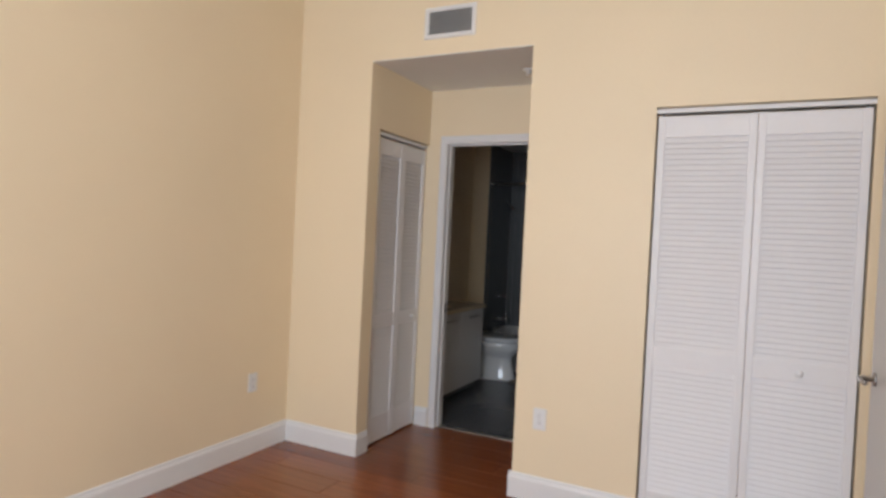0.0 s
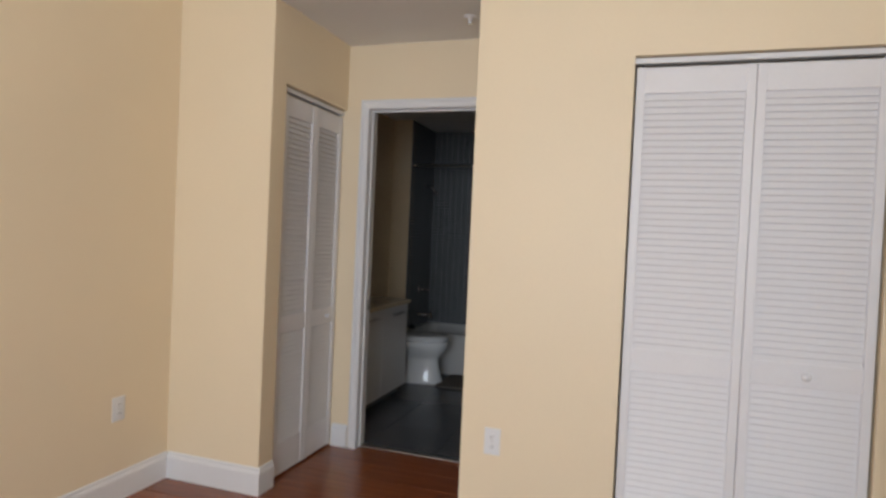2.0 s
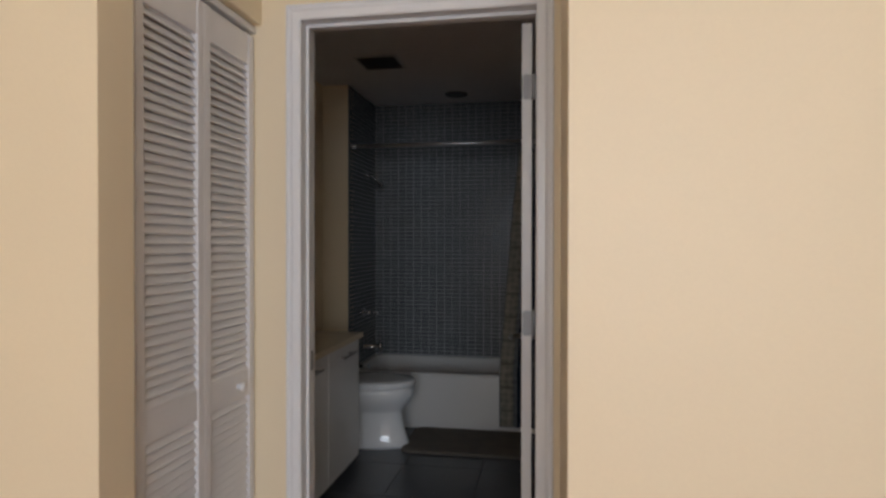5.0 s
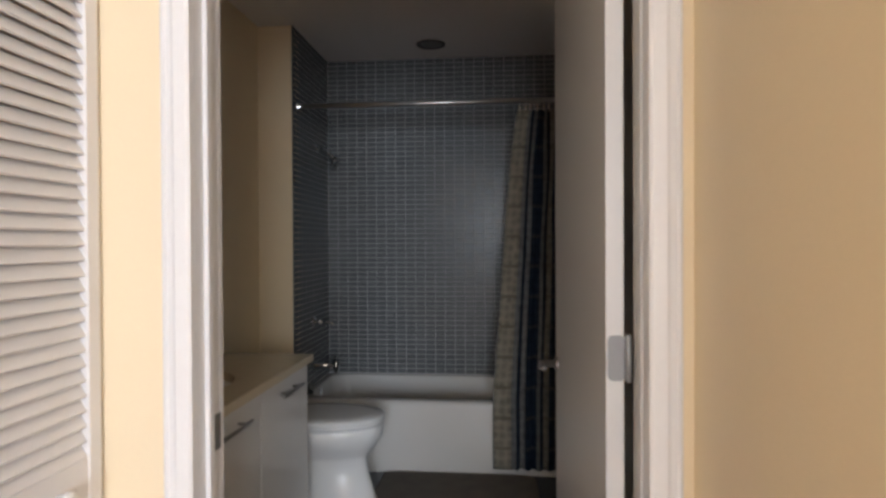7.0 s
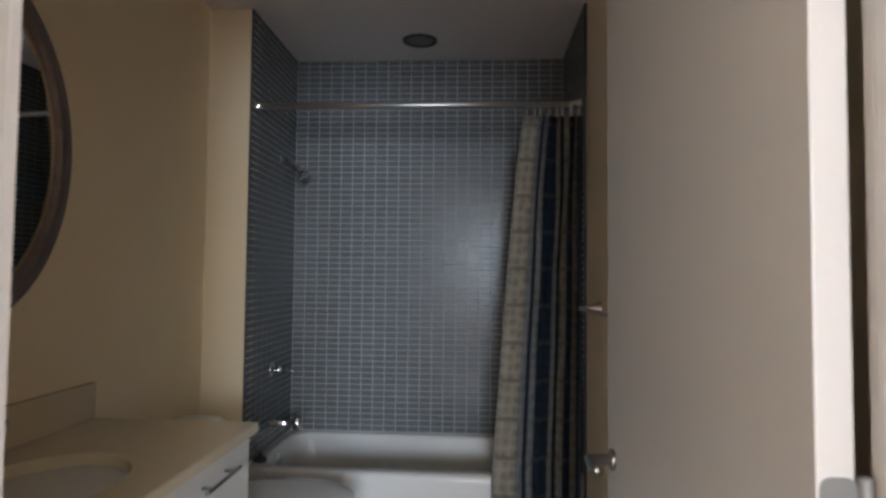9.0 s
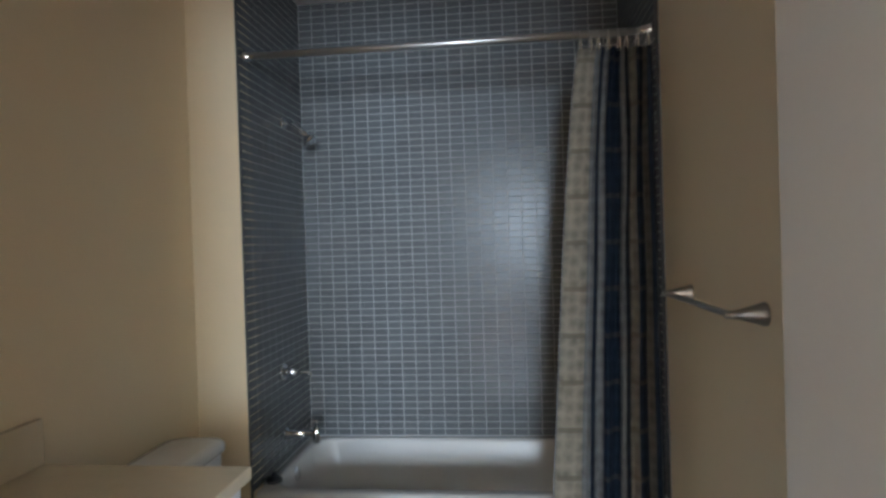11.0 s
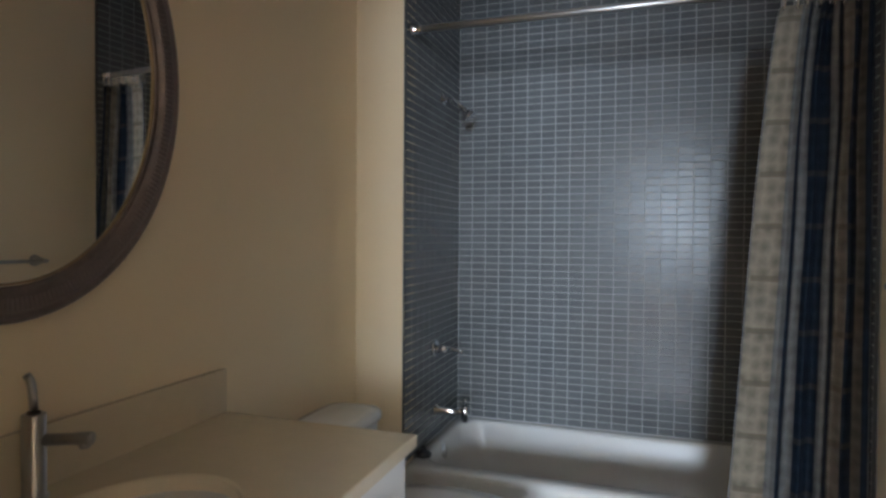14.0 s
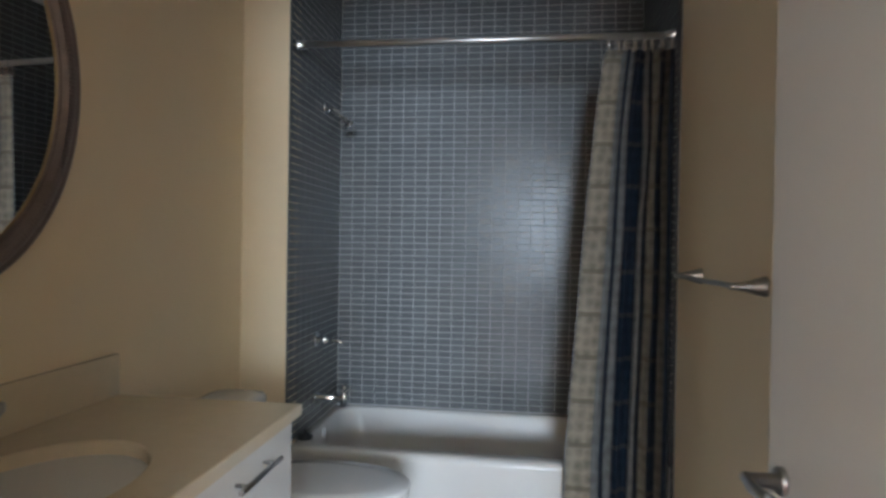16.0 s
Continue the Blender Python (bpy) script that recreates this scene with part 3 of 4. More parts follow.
stopper = thing("drain_stopper", "black rubber stopper lying on the tub rim", "stopper", at=(0.034, -0.552, TUB_Z))
bm = bmesh.new()
turned(bm, (0, 0, 0), (0, 0, 1), [(0, 0.030), (0.010, 0.031), (0.018, 0.024), (0.020, 0.010), (0.034, 0.008), (0.037, 0.003)])
part("plug", bm, RUBBER, stopper, "", True)

# ---- shower fittings on the tiled side ----
sh = thing("wall_shower", "chrome shower head on a bent arm", "shower", at=(XA0, -0.245, 1.826))
bm = bmesh.new()
turned(bm, (0.0, 0, 0), (1, 0, 0), [(0, 0.030), (0.004, 0.029), (0.010, 0.014), (0.012, 0.010)])
part("flange", bm, CHROME, sh, "", True)
bm = bmesh.new()
tube(bm, [(0.005, 0, 0), (0.035, 0, -0.004), (0.055, 0, -0.014), (0.075, 0, -0.032), (0.086, 0, -0.044)], 0.0085)
part("arm", bm, CHROME, sh, "", True)
bm = bmesh.new()
turned(bm, (0.082, 0, -0.040), (0.66, 0, -0.75), [(0, 0.010), (0.008, 0.014), (0.022, 0.015), (0.028, 0.012), (0.032, 0.015), (0.046, 0.030), (0.056, 0.033), (0.061, 0.030)])
part("spray_head", bm, CHROME, sh, "", True)

vl = thing("shower_valve", "chrome shower mixer with round plate and lever", "shower valve", at=(XA0, -0.336, 0.766))
bm = bmesh.new()
turned(bm, (0, 0, 0), (1, 0, 0), [(0, 0.036), (0.004, 0.036), (0.009, 0.032), (0.011, 0.022)], 32)
part("plate", bm, CHROME, vl, "", True)
bm = bmesh.new()
turned(bm, (0.008, 0, 0), (1, 0, 0), [(0, 0.019), (0.03, 0.017), (0.044, 0.014), (0.048, 0.008)])
part("hub", bm, CHROME, vl, "", True)
bm = bmesh.new()
tube(bm, [(0.040, 0, 0), (0.075, 0.004, -0.002), (0.112, 0.008, -0.006), (0.120, 0.009, -0.020)], 0.0075)
part("lever", bm, CHROME, vl, "", True)

sp = thing("tub_spout", "chrome tub spout above the rim", "tub spout", at=(XA0, -0.326, 0.503))
bm = bmesh.new()
turned(bm, (0, 0, 0), (1, 0, 0), [(0, 0.026), (0.006, 0.025), (0.010, 0.014), (0.120, 0.0135), (0.136, 0.013), (0.140, 0.008)])
part("spout_body", bm, CHROME, sp, "", True)
bm = bmesh.new()
turned(bm, (0.132, 0, 0.030), (0, 0, -1), [(0, 0.012), (0.003, 0.016), (0.066, 0.016), (0.070, 0.011)])
part("nozzle", bm, CHROME, sp, "", True)
bm = bmesh.new()
turned(bm, (0.132, 0, 0.030), (0, 0, 1), [(0, 0.005), (0.016, 0.005), (0.018, 0.009), (0.026, 0.009), (0.028, 0.005)])
part("diverter_pull", bm, CHROME, sp, "", True)

# ---- rod and curtain ----
RY, RZ = -0.628, 1.998
rod = thing("shower_rod", "polished chrome shower curtain rod between tiled walls", "curtain rod", at=(0, RY, RZ))
bm = bmesh.new()
turned(bm, (XA0 + 0.002, 0, 0), (1, 0, 0), [(0, 0.0125), (XA1 - XA0 - 0.004, 0.0125)], 20)
part("tube", bm, RODM, rod, "", True)
for x, s in ((XA0, 1), (XA1, -1)):
    bm = bmesh.new()
    turned(bm, (x, 0, 0), (s, 0, 0), [(0, 0.024), (0.010, 0.024), (0.022, 0.017), (0.042, 0.015)], 20)
    part("flange", bm, CHROME, rod, "", True)


def curtain():
    c = thing("shower_curtain", "striped cream, grey and navy shower curtain pulled aside", "shower curtain", at=(0, 0, 0))
    n, rows = 150, 46
    z_top, z_bot = 1.945, 0.055
    me = bpy.data.meshes.new("cloth")
    verts, faces, uvs = [], [], []
    for j in range(rows + 1):
        v = j / rows
        z = z_top + (z_bot - z_top) * v
        left = 1.215 - 0.135 * min(1, v * 1.25) ** 0.75
        right = 1.466 - 0.022 * v
        hang = RY - 0.100 * min(1, v / 0.80)      # leans out over the rim
        for i in range(n + 1):
            s = i / n
            # a broad flat border first, then tight folds
            if s < 0.30:
                x = s / 0.30 * 0.29
                f = 0.35 * math.sin(math.pi * s / 0.30)
            else:
                q = (s - 0.30) / 0.70
                x = 0.29 + 0.71 * q + 0.014 * math.sin(2 * math.pi * 5 * q + 0.8) * (1 - q) + 0.022 * (1 - v) ** 2 * math.sin(16 * v + 9 * q) * math.sin(math.pi * q)
                f = math.sin(2 * math.pi * 4.5 * q) * (1 - 0.25 * q)
            amp = 0.017 + 0.003 * math.sin(5 * v + 7 * s)
            sway = 0.004 * noise.noise(Vector((s * 3, v * 2.5, 0.3)))
            verts.append((left + (right - left) * x + sway, hang - amp * f + 0.006 * noise.noise(Vector((s * 5, v * 4, 2.0))), z))
            uvs.append((s, z))
    for j in range(rows):
        for i in range(n):
            a = j * (n + 1) + i
            faces.append((a, a + 1, a + n + 2, a + n + 1))
    me.from_pydata(verts, [], faces)
    lay = me.uv_layers.new(name="UVMap")
    for lp in me.loops:
        lay.data[lp.index].uv = uvs[lp.vertex_index]
    for p in me.polygons:
        p.use_smooth = True
    me.materials.append(CLOTH)
    cloth = new("cloth", me)
    cloth.parent = c
    sol = cloth.modifiers.new("thickness", 'SOLIDIFY')
    sol.thickness = 0.002
    for k in range(8):
        x = 1.225 + 0.225 * k / 7 + 0.004 * math.sin(k * 2.1)
        bm = bmesh.new()
        pts = [(x + 0.002 * math.sin(a * 2), RY + 0.020 * math.sin(a), RZ - 0.022 + 0.040 * math.cos(a) - 0.006) for a in (2 * math.pi * i / 18 for i in range(18))]
        tube(bm, pts + pts[:1], 0.0027, 6)
        part("ring", bm, CHROME, c, "bent wire curtain ring", True)
    return c


curtain()

# ---- towel bar ----
tb = thing("towel_bar", "brushed nickel towel bar with conical posts", "towel bar", at=(XW, 0, 1.118))
for y in (-0.957, -1.468):
    bm = bmesh.new()
    turned(bm, (0, y, 0), (-1, 0, 0), [(0, 0.025), (0.004, 0.025), (0.012, 0.022), (0.055, 0.010), (0.075, 0.0085), (0.082, 0.007)])
    part("post", bm, NICKEL, tb, "", True)
bm = bmesh.new()
turned(bm, (-0.070, -1.483, 0), (0, 1, 0), [(0, 0.005), (0.002, 0.0070), (0.539, 0.0070), (0.541, 0.005)], 16)
part("bar", bm, NICKEL, tb, "", True)

# ---- vanity ----
VX, VY0, VY1, VZ = 0.319, YI + 0.004, -1.446, 0.750
van = thing("vanity_cabinet", "white lacquered bathroom vanity with bar handles", "vanity", at=(0, 0, 0))
part("body", boxes(((XV + 0.002, VY0, 0.065), (VX - 0.02, VY1, VZ)), bevel=0.001), LACQ, van)
part("toe_kick", boxes(((XV + 0.002, VY0, 0.0), (VX - 0.055, VY1 - 0.005, 0.065))), KICK, van, "recessed dark grey plinth")


def vanity_front(y0, y1, handle):
    f = part("cabinet_door", boxes(((VX - 0.019, y0 + 0.0015, 0.067), (VX, y1 - 0.0015, VZ - 0.006)), bevel=0.0015), LACQ, van)
    if handle:
        c = (y0 + y1) / 2
        bm = bmesh.new()
        turned(bm, (VX + 0.030, c - 0.108, 0.688), (0, 1, 0), [(0, 0.004), (0.002, 0.006), (0.214, 0.006), (0.216, 0.004)], 14)
        for y in (c - 0.07, c + 0.07):
            turned(bm, (VX, y, 0.688), (1, 0, 0), [(0, 0.0045), (0.030, 0.0045)], 10)
        part("handle", bm, NICKEL, f, "brushed steel bar handle", True)


vanity_front(-1.940, VY1, True)
vanity_front(-2.434, -1.940, True)
vanity_front(VY0, -2.434, False)


def egg(cx, cy, rx, ry, z, n=40):
    return [Vector((cx + rx * math.cos(a), cy + ry * math.sin(a), z)) for a in (2 * math.pi * i / n for i in range(n))]


def countertop():
    """A slab with an oval cut-out, edges eased."""
    ct = thing("vanity_countertop", "glossy cream stone countertop with oval sink cut-out", "countertop", at=(0, 0, 0))
    x0, x1, y0, y1, z1 = XV + 0.002, 0.342, VY0, -1.435, 0.780
    z0 = VZ
    cx, cy, rx, ry, n = 0.066, -2.022, 0.168, 0.228, 64
    bm = bmesh.new()

    def edge(a):
        dx, dy = math.cos(a), math.sin(a)
        tx = ((x1 if dx > 0 else x0) - cx) / dx if abs(dx) > 1e-9 else 1e9
        ty = ((y1 if dy > 0 else y0) - cy) / dy if abs(dy) > 1e-9 else 1e9
        k = min(tx, ty)
        return cx + dx * k, cy + dy * k

    angs = sorted({2 * math.pi * i / n for i in range(n)} | {math.atan2(y - cy, x - cx) % (2 * math.pi) for x in (x0, x1) for y in (y0, y1)})
    outer = [edge(a) for a in angs]
    inner = [(cx + rx * math.cos(a), cy + ry * math.sin(a)) for a in angs]

    def inset(p, d):
        return (min(max(p[0], x0 + d), x1 - d), min(max(p[1], y0 + d), y1 - d))

    rings = [[Vector((*p, z0)) for p in inner], [Vector((*p, z0)) for p in outer], [Vector((*p, z1 - 0.004)) for p in outer],
             [Vector((*inset(p, 0.0015), z1 - 0.001)) for p in outer], [Vector((*inset(p, 0.005), z1)) for p in outer],
             [Vector((cx + (p[0] - cx) * 1.02, cy + (p[1] - cy) * 1.02, z1)) for p in inner], [Vector((*p, z1 - 0.004)) for p in inner]]
    loft(bm, rings + rings[:1], cap0=False, cap1=False)
    bmesh.ops.remove_doubles(bm, verts=bm.verts, dist=1e-5)
    part("slab", bm, QUARTZ, ct)
    part("backsplash", boxes(((XV + 0.002, y0, z1 + 0.0006), (XV + 0.020, y1 - 0.002, 0.892)), bevel=0.002), QUARTZ, ct, "low cream stone upstand")
    sk = thing("sink", "cream oval undermount washbasin", "sink", at=(0, 0, 0))
    bm = bmesh.new()
    loft(bm, [egg(cx, cy, rx + 0.012, ry + 0.012, z0 - 0.001), egg(cx, cy, rx + 0.001, ry + 0.001, z0 - 0.001), egg(cx, cy, rx - 0.004, ry - 0.004, z0 - 0.02),
              egg(cx, cy, rx - 0.02, ry - 0.022, z0 - 0.07), egg(cx, cy, rx - 0.06, ry - 0.07, z0 - 0.115), egg(cx, cy, 0.03, 0.03, z0 - 0.13)], cap0=False)
    part("bowl", bm, mat("cream_porcelain", (0.70, 0.62, 0.48), 0.12, var=0.02, bump=0.0), sk, "", True)
    bm = bmesh.new()
    turned(bm, (cx, cy, z0 - 0.1305), (0, 0, 1), [(0, 0.024), (0.003, 0.024), (0.005, 0.016)])
    part("drain", bm, CHROME, sk, "", True)


countertop()
tap = thing("faucet", "brushed nickel single lever basin faucet", "faucet", at=(-0.156, -1.974, 0.780), rz=26)
bm = bmesh.new()
turned(bm, (0, 0, 0), (0, 0, 1), [(0, 0.0225), (0.004, 0.0225), (0.007, 0.0190), (0.1435, 0.0190), (0.146, 0.0175)])
part("body", bm, NICKEL, tap, "", True)
bm = bmesh.new()
turned(bm, (0, 0, 0.146), (0, 0, 1), [(0, 0.011), (0.002, 0.011), (0.005, 0.009), (0.006, 0.007)])
part("cap", bm, DARKMET, tap, "dark ring under the lever", True)
bm = bmesh.new()
tube(bm, [(0, 0, 0.150), (-0.001, 0, 0.172), (-0.003, 0, 0.193), (-0.006, 0, 0.205), (-0.012, 0, 0.213)], 0.0068)
part("lever", bm, NICKEL, tap, "", True)
bm = bmesh.new()
turned(bm, (0.014, 0, 0.100), (1, 0, 0), [(0, 0.0100), (0.054, 0.0102), (0.056, 0.0115), (0.078, 0.0120), (0.082, 0.0100)])
turned(bm, (0.082, 0, 0.094), (0, 0, -1), [(0, 0.009), (0.010, 0.009), (0.011, 0.006)], 16)
part("spout", bm, NICKEL, tap, "", True)


# ---- oval mirror ----
def oval_mirror():
    m = thing("oval_mirror", "oval wall mirror in a ribbed antique silver frame", "mirror", at=(XV + 0.022, -2.014, 1.551), rz=-3.0)
    ry, rz, n = 0.368, 0.467, 96
    bm = bmesh.new()
    prof = [(-0.064, 0.010), (-0.062, 0.016), (-0.058, 0.017), (-0.055, 0.013), (-0.050, 0.014), (-0.046, 0.021), (-0.036, 0.026), (-0.027, 0.027), (-0.019, 0.023),
            (-0.016, 0.018), (-0.013, 0.018), (-0.010, 0.022), (-0.004, 0.021), (0.0, 0.014), (0.0, 0.002), (-0.064, 0.002)]
    rows = []
    for d, h in prof:
        rows.append([Vector((h, (ry + d) * math.cos(a), (rz + d) * math.sin(a))) for a in (2 * math.pi * i / n for i in range(n))])
    loft(bm, rows + rows[:1], cap0=False, cap1=False)
    bmesh.ops.remove_doubles(bm, verts=bm.verts, dist=1e-6)
    fr = part("frame", bm, BRONZE, m, "", True)
    rib = bmesh.new()
    box(rib, (-0.002, -0.0026, -0.0115), (0.002, 0.0026, 0.0115), 0.0018, 1)
    bme = mesh_of("rib", rib, BRONZE, True)
    for i in range(260):
        a = 2 * math.pi * (i + 0.5) / 260
        y, z = (ry - 0.033) * math.cos(a), (rz - 0.033) * math.sin(a)
        t = math.atan2(math.sin(a) / (rz - 0.033), math.cos(a) / (ry - 0.033))
        shared("rib", bme, fr, pose(0.0262, y, z, math.degrees(t) - 90, 0, 0))
    bm = bmesh.new()
    lip = [[Vector((h, (ry + d) * math.cos(a), (rz + d) * math.sin(a))) for a in (2 * math.pi * i / n for i in range(n))]
           for d, h in ((-0.069, 0.010), (-0.068, 0.015), (-0.065, 0.016), (-0.0645, 0.010))]
    loft(bm, lip + lip[:1], cap0=False, cap1=False)
    bmesh.ops.remove_doubles(bm, verts=bm.verts, dist=1e-6)
    part("inner_lip", bm, GILT, fr, "thin dull gold lip round the glass", True)
    bm = bmesh.new()
    loft(bm, [[Vector((h, (ry - 0.058) * math.cos(a), (rz - 0.058) * math.sin(a))) for a in (2 * math.pi * i / n for i in range(n))] for h in (0.003, 0.012)])
    part("glass", bm, MIRROR, m)


oval_mirror()


# ---- toilet ----
def toilet():
    t = thing("toilet", "white two-piece toilet with closed lid", "toilet", at=(XV, -1.052, 0))
    # own x runs out from the wall
    bm = bmesh.new()

    def oval(x0, x1, w, z, n=40):
        c, r = (x0 + x1) / 2, (x1 - x0) / 2
        pts = []
        for i in range(n):
            a = 2 * math.pi * i / n
            k = 1.0 if math.cos(a) > 0 else 1.12
            pts.append(Vector((c + r * math.cos(a), min(w, w * k) * math.copysign(abs(math.sin(a)) ** (0.92 if math.cos(a) > 0 else 0.7), math.sin(a)), z)))
        return pts
    loft(bm, [oval(0.14, 0.727, 0.118, 0.0), oval(0.14, 0.727, 0.118, 0.02), oval(0.15, 0.713, 0.106, 0.06), oval(0.16, 0.690, 0.094, 0.14), oval(0.16, 0.680, 0.090, 0.215),
              oval(0.15, 0.692, 0.104, 0.238), oval(0.14, 0.724, 0.138, 0.275), oval(0.12, 0.758, 0.170, 0.325), oval(0.12, 0.762, 0.178, 0.372), oval(0.13, 0.758, 0.173, 0.380), oval(0.16, 0.728, 0.142, 0.382)])
    part("bowl", bm, PORC, t, "", True)
    bm = bmesh.new()
    loft(bm, [oval(0.250, 0.728, 0.142, 0.3822), oval(0.250, 0.728, 0.142, 0.390), oval(0.214, 0.758, 0.173, 0.391), oval(0.210, 0.764, 0.178, 0.394), oval(0.210, 0.764, 0.178, 0.404)])
    part("seat", bm, PORC, t, "", True)
    bm = bmesh.new()
    loft(bm, [oval(0.208, 0.762, 0.177, 0.4042), oval(0.204, 0.766, 0.180, 0.406), oval(0.204, 0.766, 0.180, 0.420), oval(0.212, 0.758, 0.172, 0.427), oval(0.26, 0.70, 0.12, 0.431)])
    part("lid", bm, PORC, t, "", True)
    for y in (-0.075, 0.075):
        bm = bmesh.new()
        turned(bm, (0.218, y - 0.02, 0.408), (0, 1, 0), [(0, 0.008), (0.002, 0.011), (0.038, 0.011), (0.04, 0.008)], 14)
        part("lid_hinge", bm, PORC, t, "", True)
    bm = bmesh.new()
    loft(bm, [rounded(0.105, 0, 0.080, 0.165, 0.05, 0.37), rounded(0.105, 0, 0.088, 0.178, 0.05, 0.42), rounded(0.107, 0, 0.094, 0.188, 0.05, 0.625)])
    part("tank", bm, PORC, t, "", True)
    bm = bmesh.new()
    loft(bm, [rounded(0.110, 0, 0.098, 0.193, 0.05, 0.626), rounded(0.110, 0, 0.102, 0.197, 0.055, 0.632), rounded(0.110, 0, 0.102, 0.197, 0.055, 0.650), rounded(0.110, 0, 0.097, 0.190, 0.06, 0.661), rounded(0.110, 0, 0.075, 0.165, 0.06, 0.666)])
    part("tank_lid", bm, PORC, t, "", True)
    bm = bmesh.new()
    turned(bm, (0.200, -0.12, 0.59), (1, 0, 0), [(0, 0.012), (0.008, 0.012), (0.012, 0.008)])
    tube(bm, [(0.208, -0.12, 0.59), (0.215, -0.09, 0.586), (0.215, -0.055, 0.580)], 0.005)
    part("flush_handle", bm, CHROME, t, "", True)
    return t


toilet()

# ---- mat, ceiling fittings ----
bm = bmesh.new()
loft(bm, [rounded(0.90, -0.945, 0.40, 0.245, 0.06, 0.0), rounded(0.90, -0.945, 0.405, 0.25, 0.06, 0.006), rounded(0.90, -0.945, 0.40, 0.245, 0.06, 0.016), rounded(0.90, -0.945, 0.38, 0.225, 0.06, 0.019)])
bathmat = thing("bath_mat", "taupe tufted bath mat on the floor before the tub", "bath mat", at=(0, 0, 0))
part("mat_body", bm, MATFIB, bathmat, "", True)

dl = thing("recessed_light", "unlit round recessed ceiling light over the tub", "ceiling light", at=(0.713, -0.278, ZC))
bm = bmesh.new()
loft(bm, [circle((0, 0, -d), r, (0, 0, 1), 36) for d, r in ((0.001, 0.088), (0.005, 0.087), (0.008, 0.078), (0.004, 0.066), (0.001, 0.064))], cap0=False, cap1=False)
part("trim_ring", bm, DARKMET, dl, "dull grey metal ring", True)
bm = bmesh.new()
turned(bm, (0, 0, -0.001), (0, 0, -1), [(0, 0.065), (0.003, 0.062), (0.007, 0.03)], 36)
part("lens", bm, LENS, dl, "", True)

fan = thing("exhaust_fan", "grey square slotted ceiling exhaust grille", "exhaust fan", at=(0.37, -1.17, ZC))
part("housing", boxes(((-0.135, -0.135, -0.010), (0.135, 0.135, -0.001)), bevel=0.003), VENTM, fan)
bmv = bmesh.new()
box(bmv, (-0.115, -0.0035, -0.0155), (0.115, 0.0035, -0.0100))
me = mesh_of("slat", bmv, DARKMET)
for i in range(14):
    shared("slat", me, fan, pose(0, -0.11 + i * 0.22 / 13, 0))

# ---- planks and tiles ----
def planks():
    floor = bpy.data.objects["floor_bedroom"]
    w, ln, g = 0.192, 1.28, 0.0012
    cache = {}
    row, y = 0, YBACK
    while y < YI - 0.05:
        y1 = min(y + w, YI - 0.048)
        x = XBL - ((row * 0.47) % ln)
        while x < XBR + 0.1:
            x0, x1 = max(x, XBL), min(x + ln, XBR + 0.1)
            if x1 - x0 > 0.02:
                key = (round(x1 - x0, 3), round(y1 - y, 3))
                if key not in cache:
                    bm = bmesh.new()
                    box(bm, (-key[0] / 2 + g, -key[1] / 2 + g, -0.008), (key[0] / 2 - g, key[1] / 2 - g, 0.0), 0.0012, 1)
                    cache[key] = mesh_of("plank", bm, WOOD)
                shared("plank", cache[key], floor, pose((x0 + x1) / 2, (y + y1) / 2, 0))
            x += ln
        y += w
        row += 1


def floor_tiles():
    floor = bpy.data.objects["floor_bathroom"]
    s, g = 0.457, 0.002
    cache = {}
    y = YI - 0.005
    while y < -0.62:
        y1 = min(y + s, -0.60)
        x = XV + 0.02 - s * 0.35
        while x < XW:
            x0, x1 = max(x, XV), min(x + s, XW)
            key = (round(x1 - x0, 3), round(y1 - y, 3))
            if key[0] > 0.02 and key[1] > 0.02:
                if key not in cache:
                    bm = bmesh.new()
                    box(bm, (-key[0] / 2 + g, -key[1] / 2 + g, -0.006), (key[0] / 2 - g, key[1] / 2 - g, 0.0), 0.001, 1)
                    cache[key] = mesh_of("floor_tile", bm, SLATE)
                shared("floor_tile", cache[key], floor, pose((x0 + x1) / 2, (y + y1) / 2, 0))
            x += s
        y += s


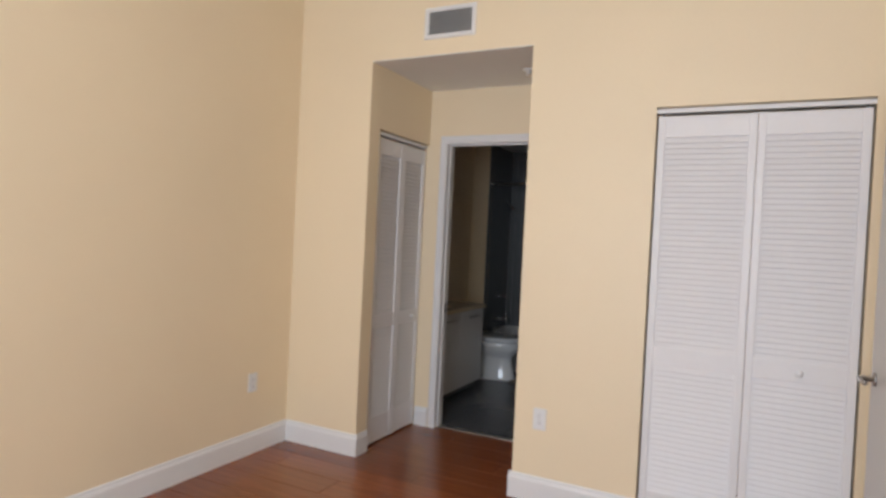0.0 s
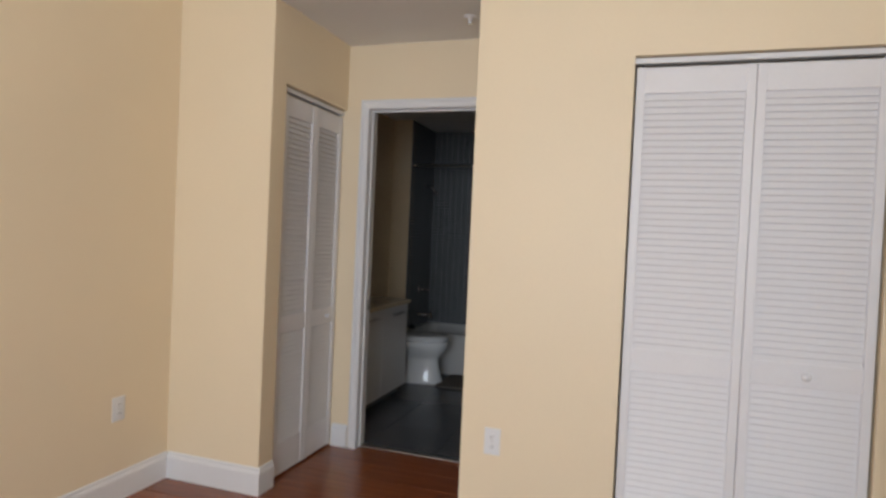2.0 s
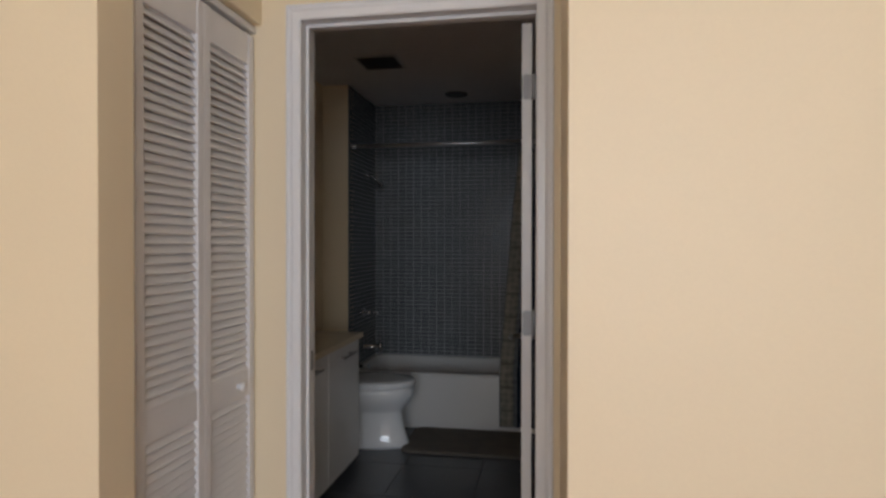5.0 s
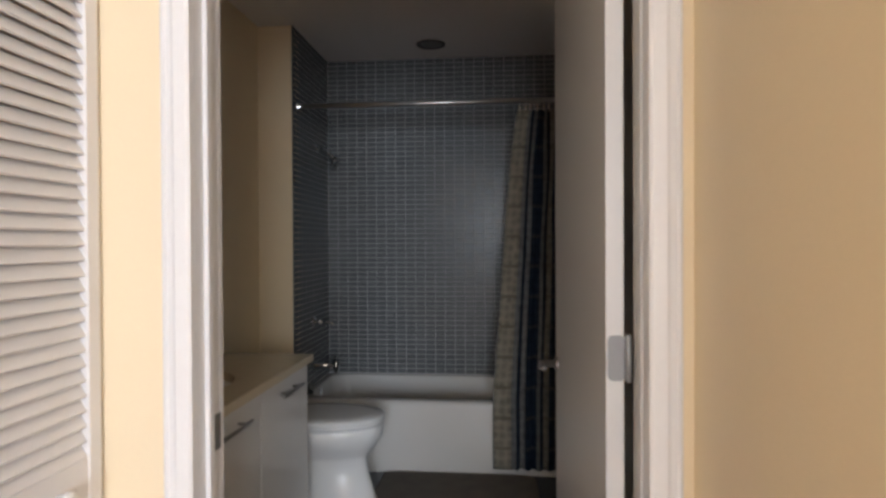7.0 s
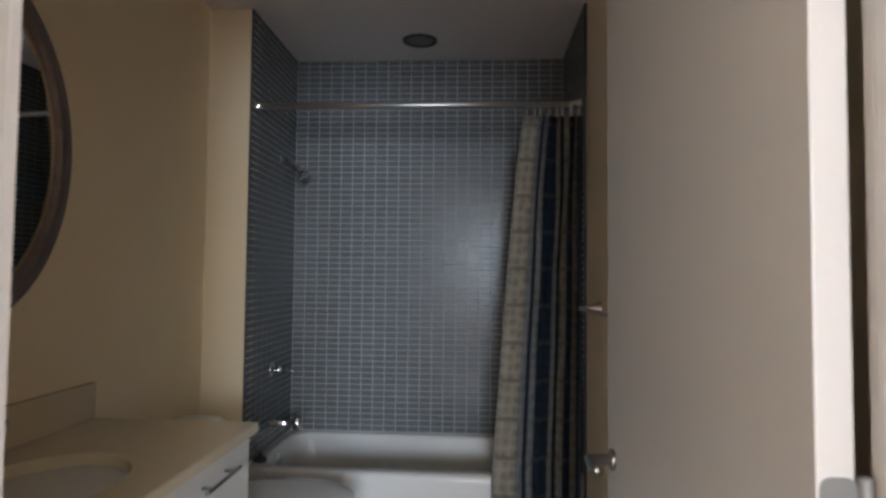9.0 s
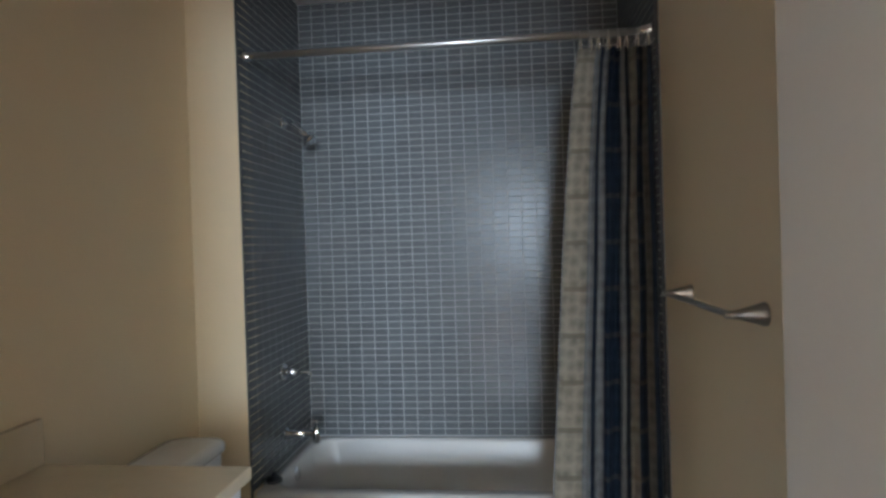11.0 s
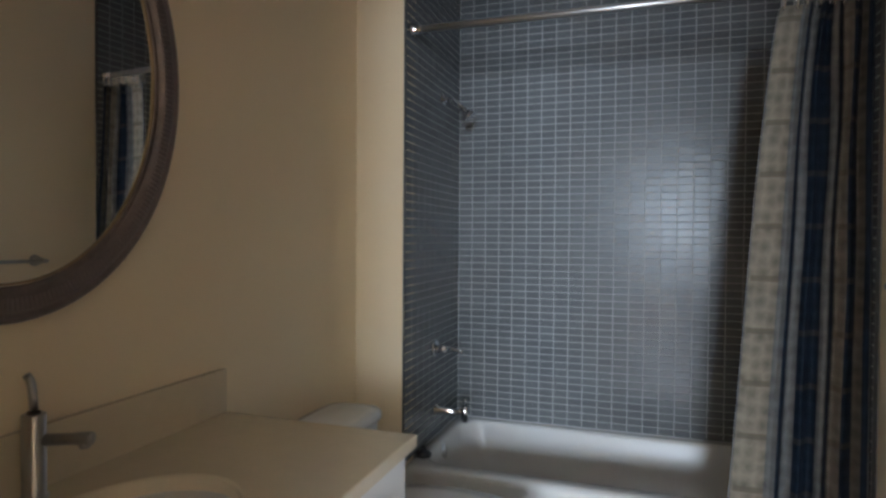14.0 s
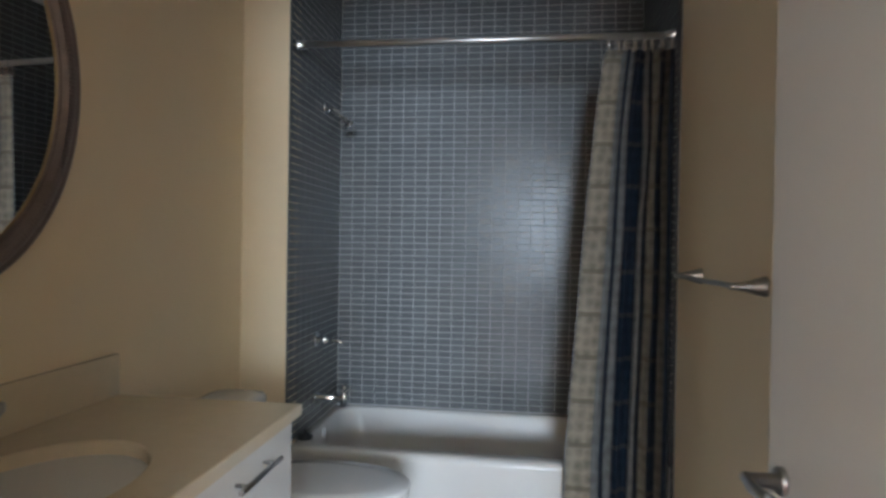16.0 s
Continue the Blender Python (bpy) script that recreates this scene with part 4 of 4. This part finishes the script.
def mosaic(owner, put, width, z0, z1, du, near):
    """Mosaic tiles on a wall: put(u, z) gives the pose of a tile at u along it; those inside near are parts, the rest one mesh."""
    dz, g = 0.0312, 0.0020
    cols, rows = max(1, round(width / du)), round((z1 - z0) / dz)
    du, dz = width / cols, (z1 - z0) / rows
    a, b, t = du / 2 - g, dz / 2 - g, 0.010

    def tile_geo():
        e = 0.0012
        v = [(-a, 0, -b), (a, 0, -b), (a, 0, b), (-a, 0, b), (-a, -t + e, -b), (a, -t + e, -b), (a, -t + e, b), (-a, -t + e, b),
             (-a + e, -t, -b + e), (a - e, -t, -b + e), (a - e, -t, b - e), (-a + e, -t, b - e)]
        f = [(8, 9, 10, 11)]
        for k in range(4):
            j = (k + 1) % 4
            f += [(k, j, 4 + j, 4 + k), (4 + k, 4 + j, 8 + j, 8 + k)]
        return v, f

    v, f = tile_geo()
    one = bpy.data.meshes.new("tile")
    one.from_pydata(v, [], f)
    one.materials.append(TILE)
    verts, faces = [], []
    for i in range(cols):
        for j in range(rows):
            u, z = (i + 0.5) * du, z0 + (j + 0.5) * dz
            tilt = Matrix.Rotation(random.uniform(-0.007, 0.007), 4, 'X') @ Matrix.Rotation(random.uniform(-0.007, 0.007), 4, 'Z')
            m = put(u, z) @ tilt
            if near[0] < u < near[1] and near[2] < z < near[3]:
                shared("tile", one, owner, m)
            else:
                base = len(verts)
                verts += [tuple(m @ Vector(p)) for p in v]
                faces += [tuple(base + k for k in q) for q in f]
    rest = bpy.data.meshes.new("tiles")
    rest.from_pydata(verts, [], faces)
    rest.materials.append(TILE)
    ob = new("tiles", rest)
    ob.parent = owner
    tagged(ob, kind="stuff")


planks()
floor_tiles()
TZ0 = TUB_Z + 0.004
mosaic(bpy.data.objects["wall_alcove_north"], lambda u, z: pose(XA0 + u, 0.010, z), XA1 - XA0, TZ0, ZC, 0.0638, (0.50, 1.13, 1.05, 1.95))
mosaic(bpy.data.objects["wall_alcove_west"], lambda u, z: pose(XA0 - 0.010, -u, z, 0, 0, 90), -YT, TZ0, ZC, 0.0638, (0.25, 0.70, 0.6, 1.7))
mosaic(bpy.data.objects["wall_alcove_east"], lambda u, z: pose(XA1 + 0.010, -u, z, 0, 0, -90), -YT, TZ0, ZC, 0.0638, (0.30, 0.70, 1.9, 2.5))
setting("trim_tile_west", boxes(((XA0 - 0.008, YT - 0.004, 0.0), (XA0 + 0.001, YT, ZC))), TILEEDGE, "dark finishing strip at the mosaic edge", "trim")
setting("trim_tile_east", boxes(((XA1 - 0.001, YT - 0.004, 0.0), (XA1 + 0.010, YT, ZC))), TILEEDGE, "dark finishing strip at the mosaic edge", "trim")
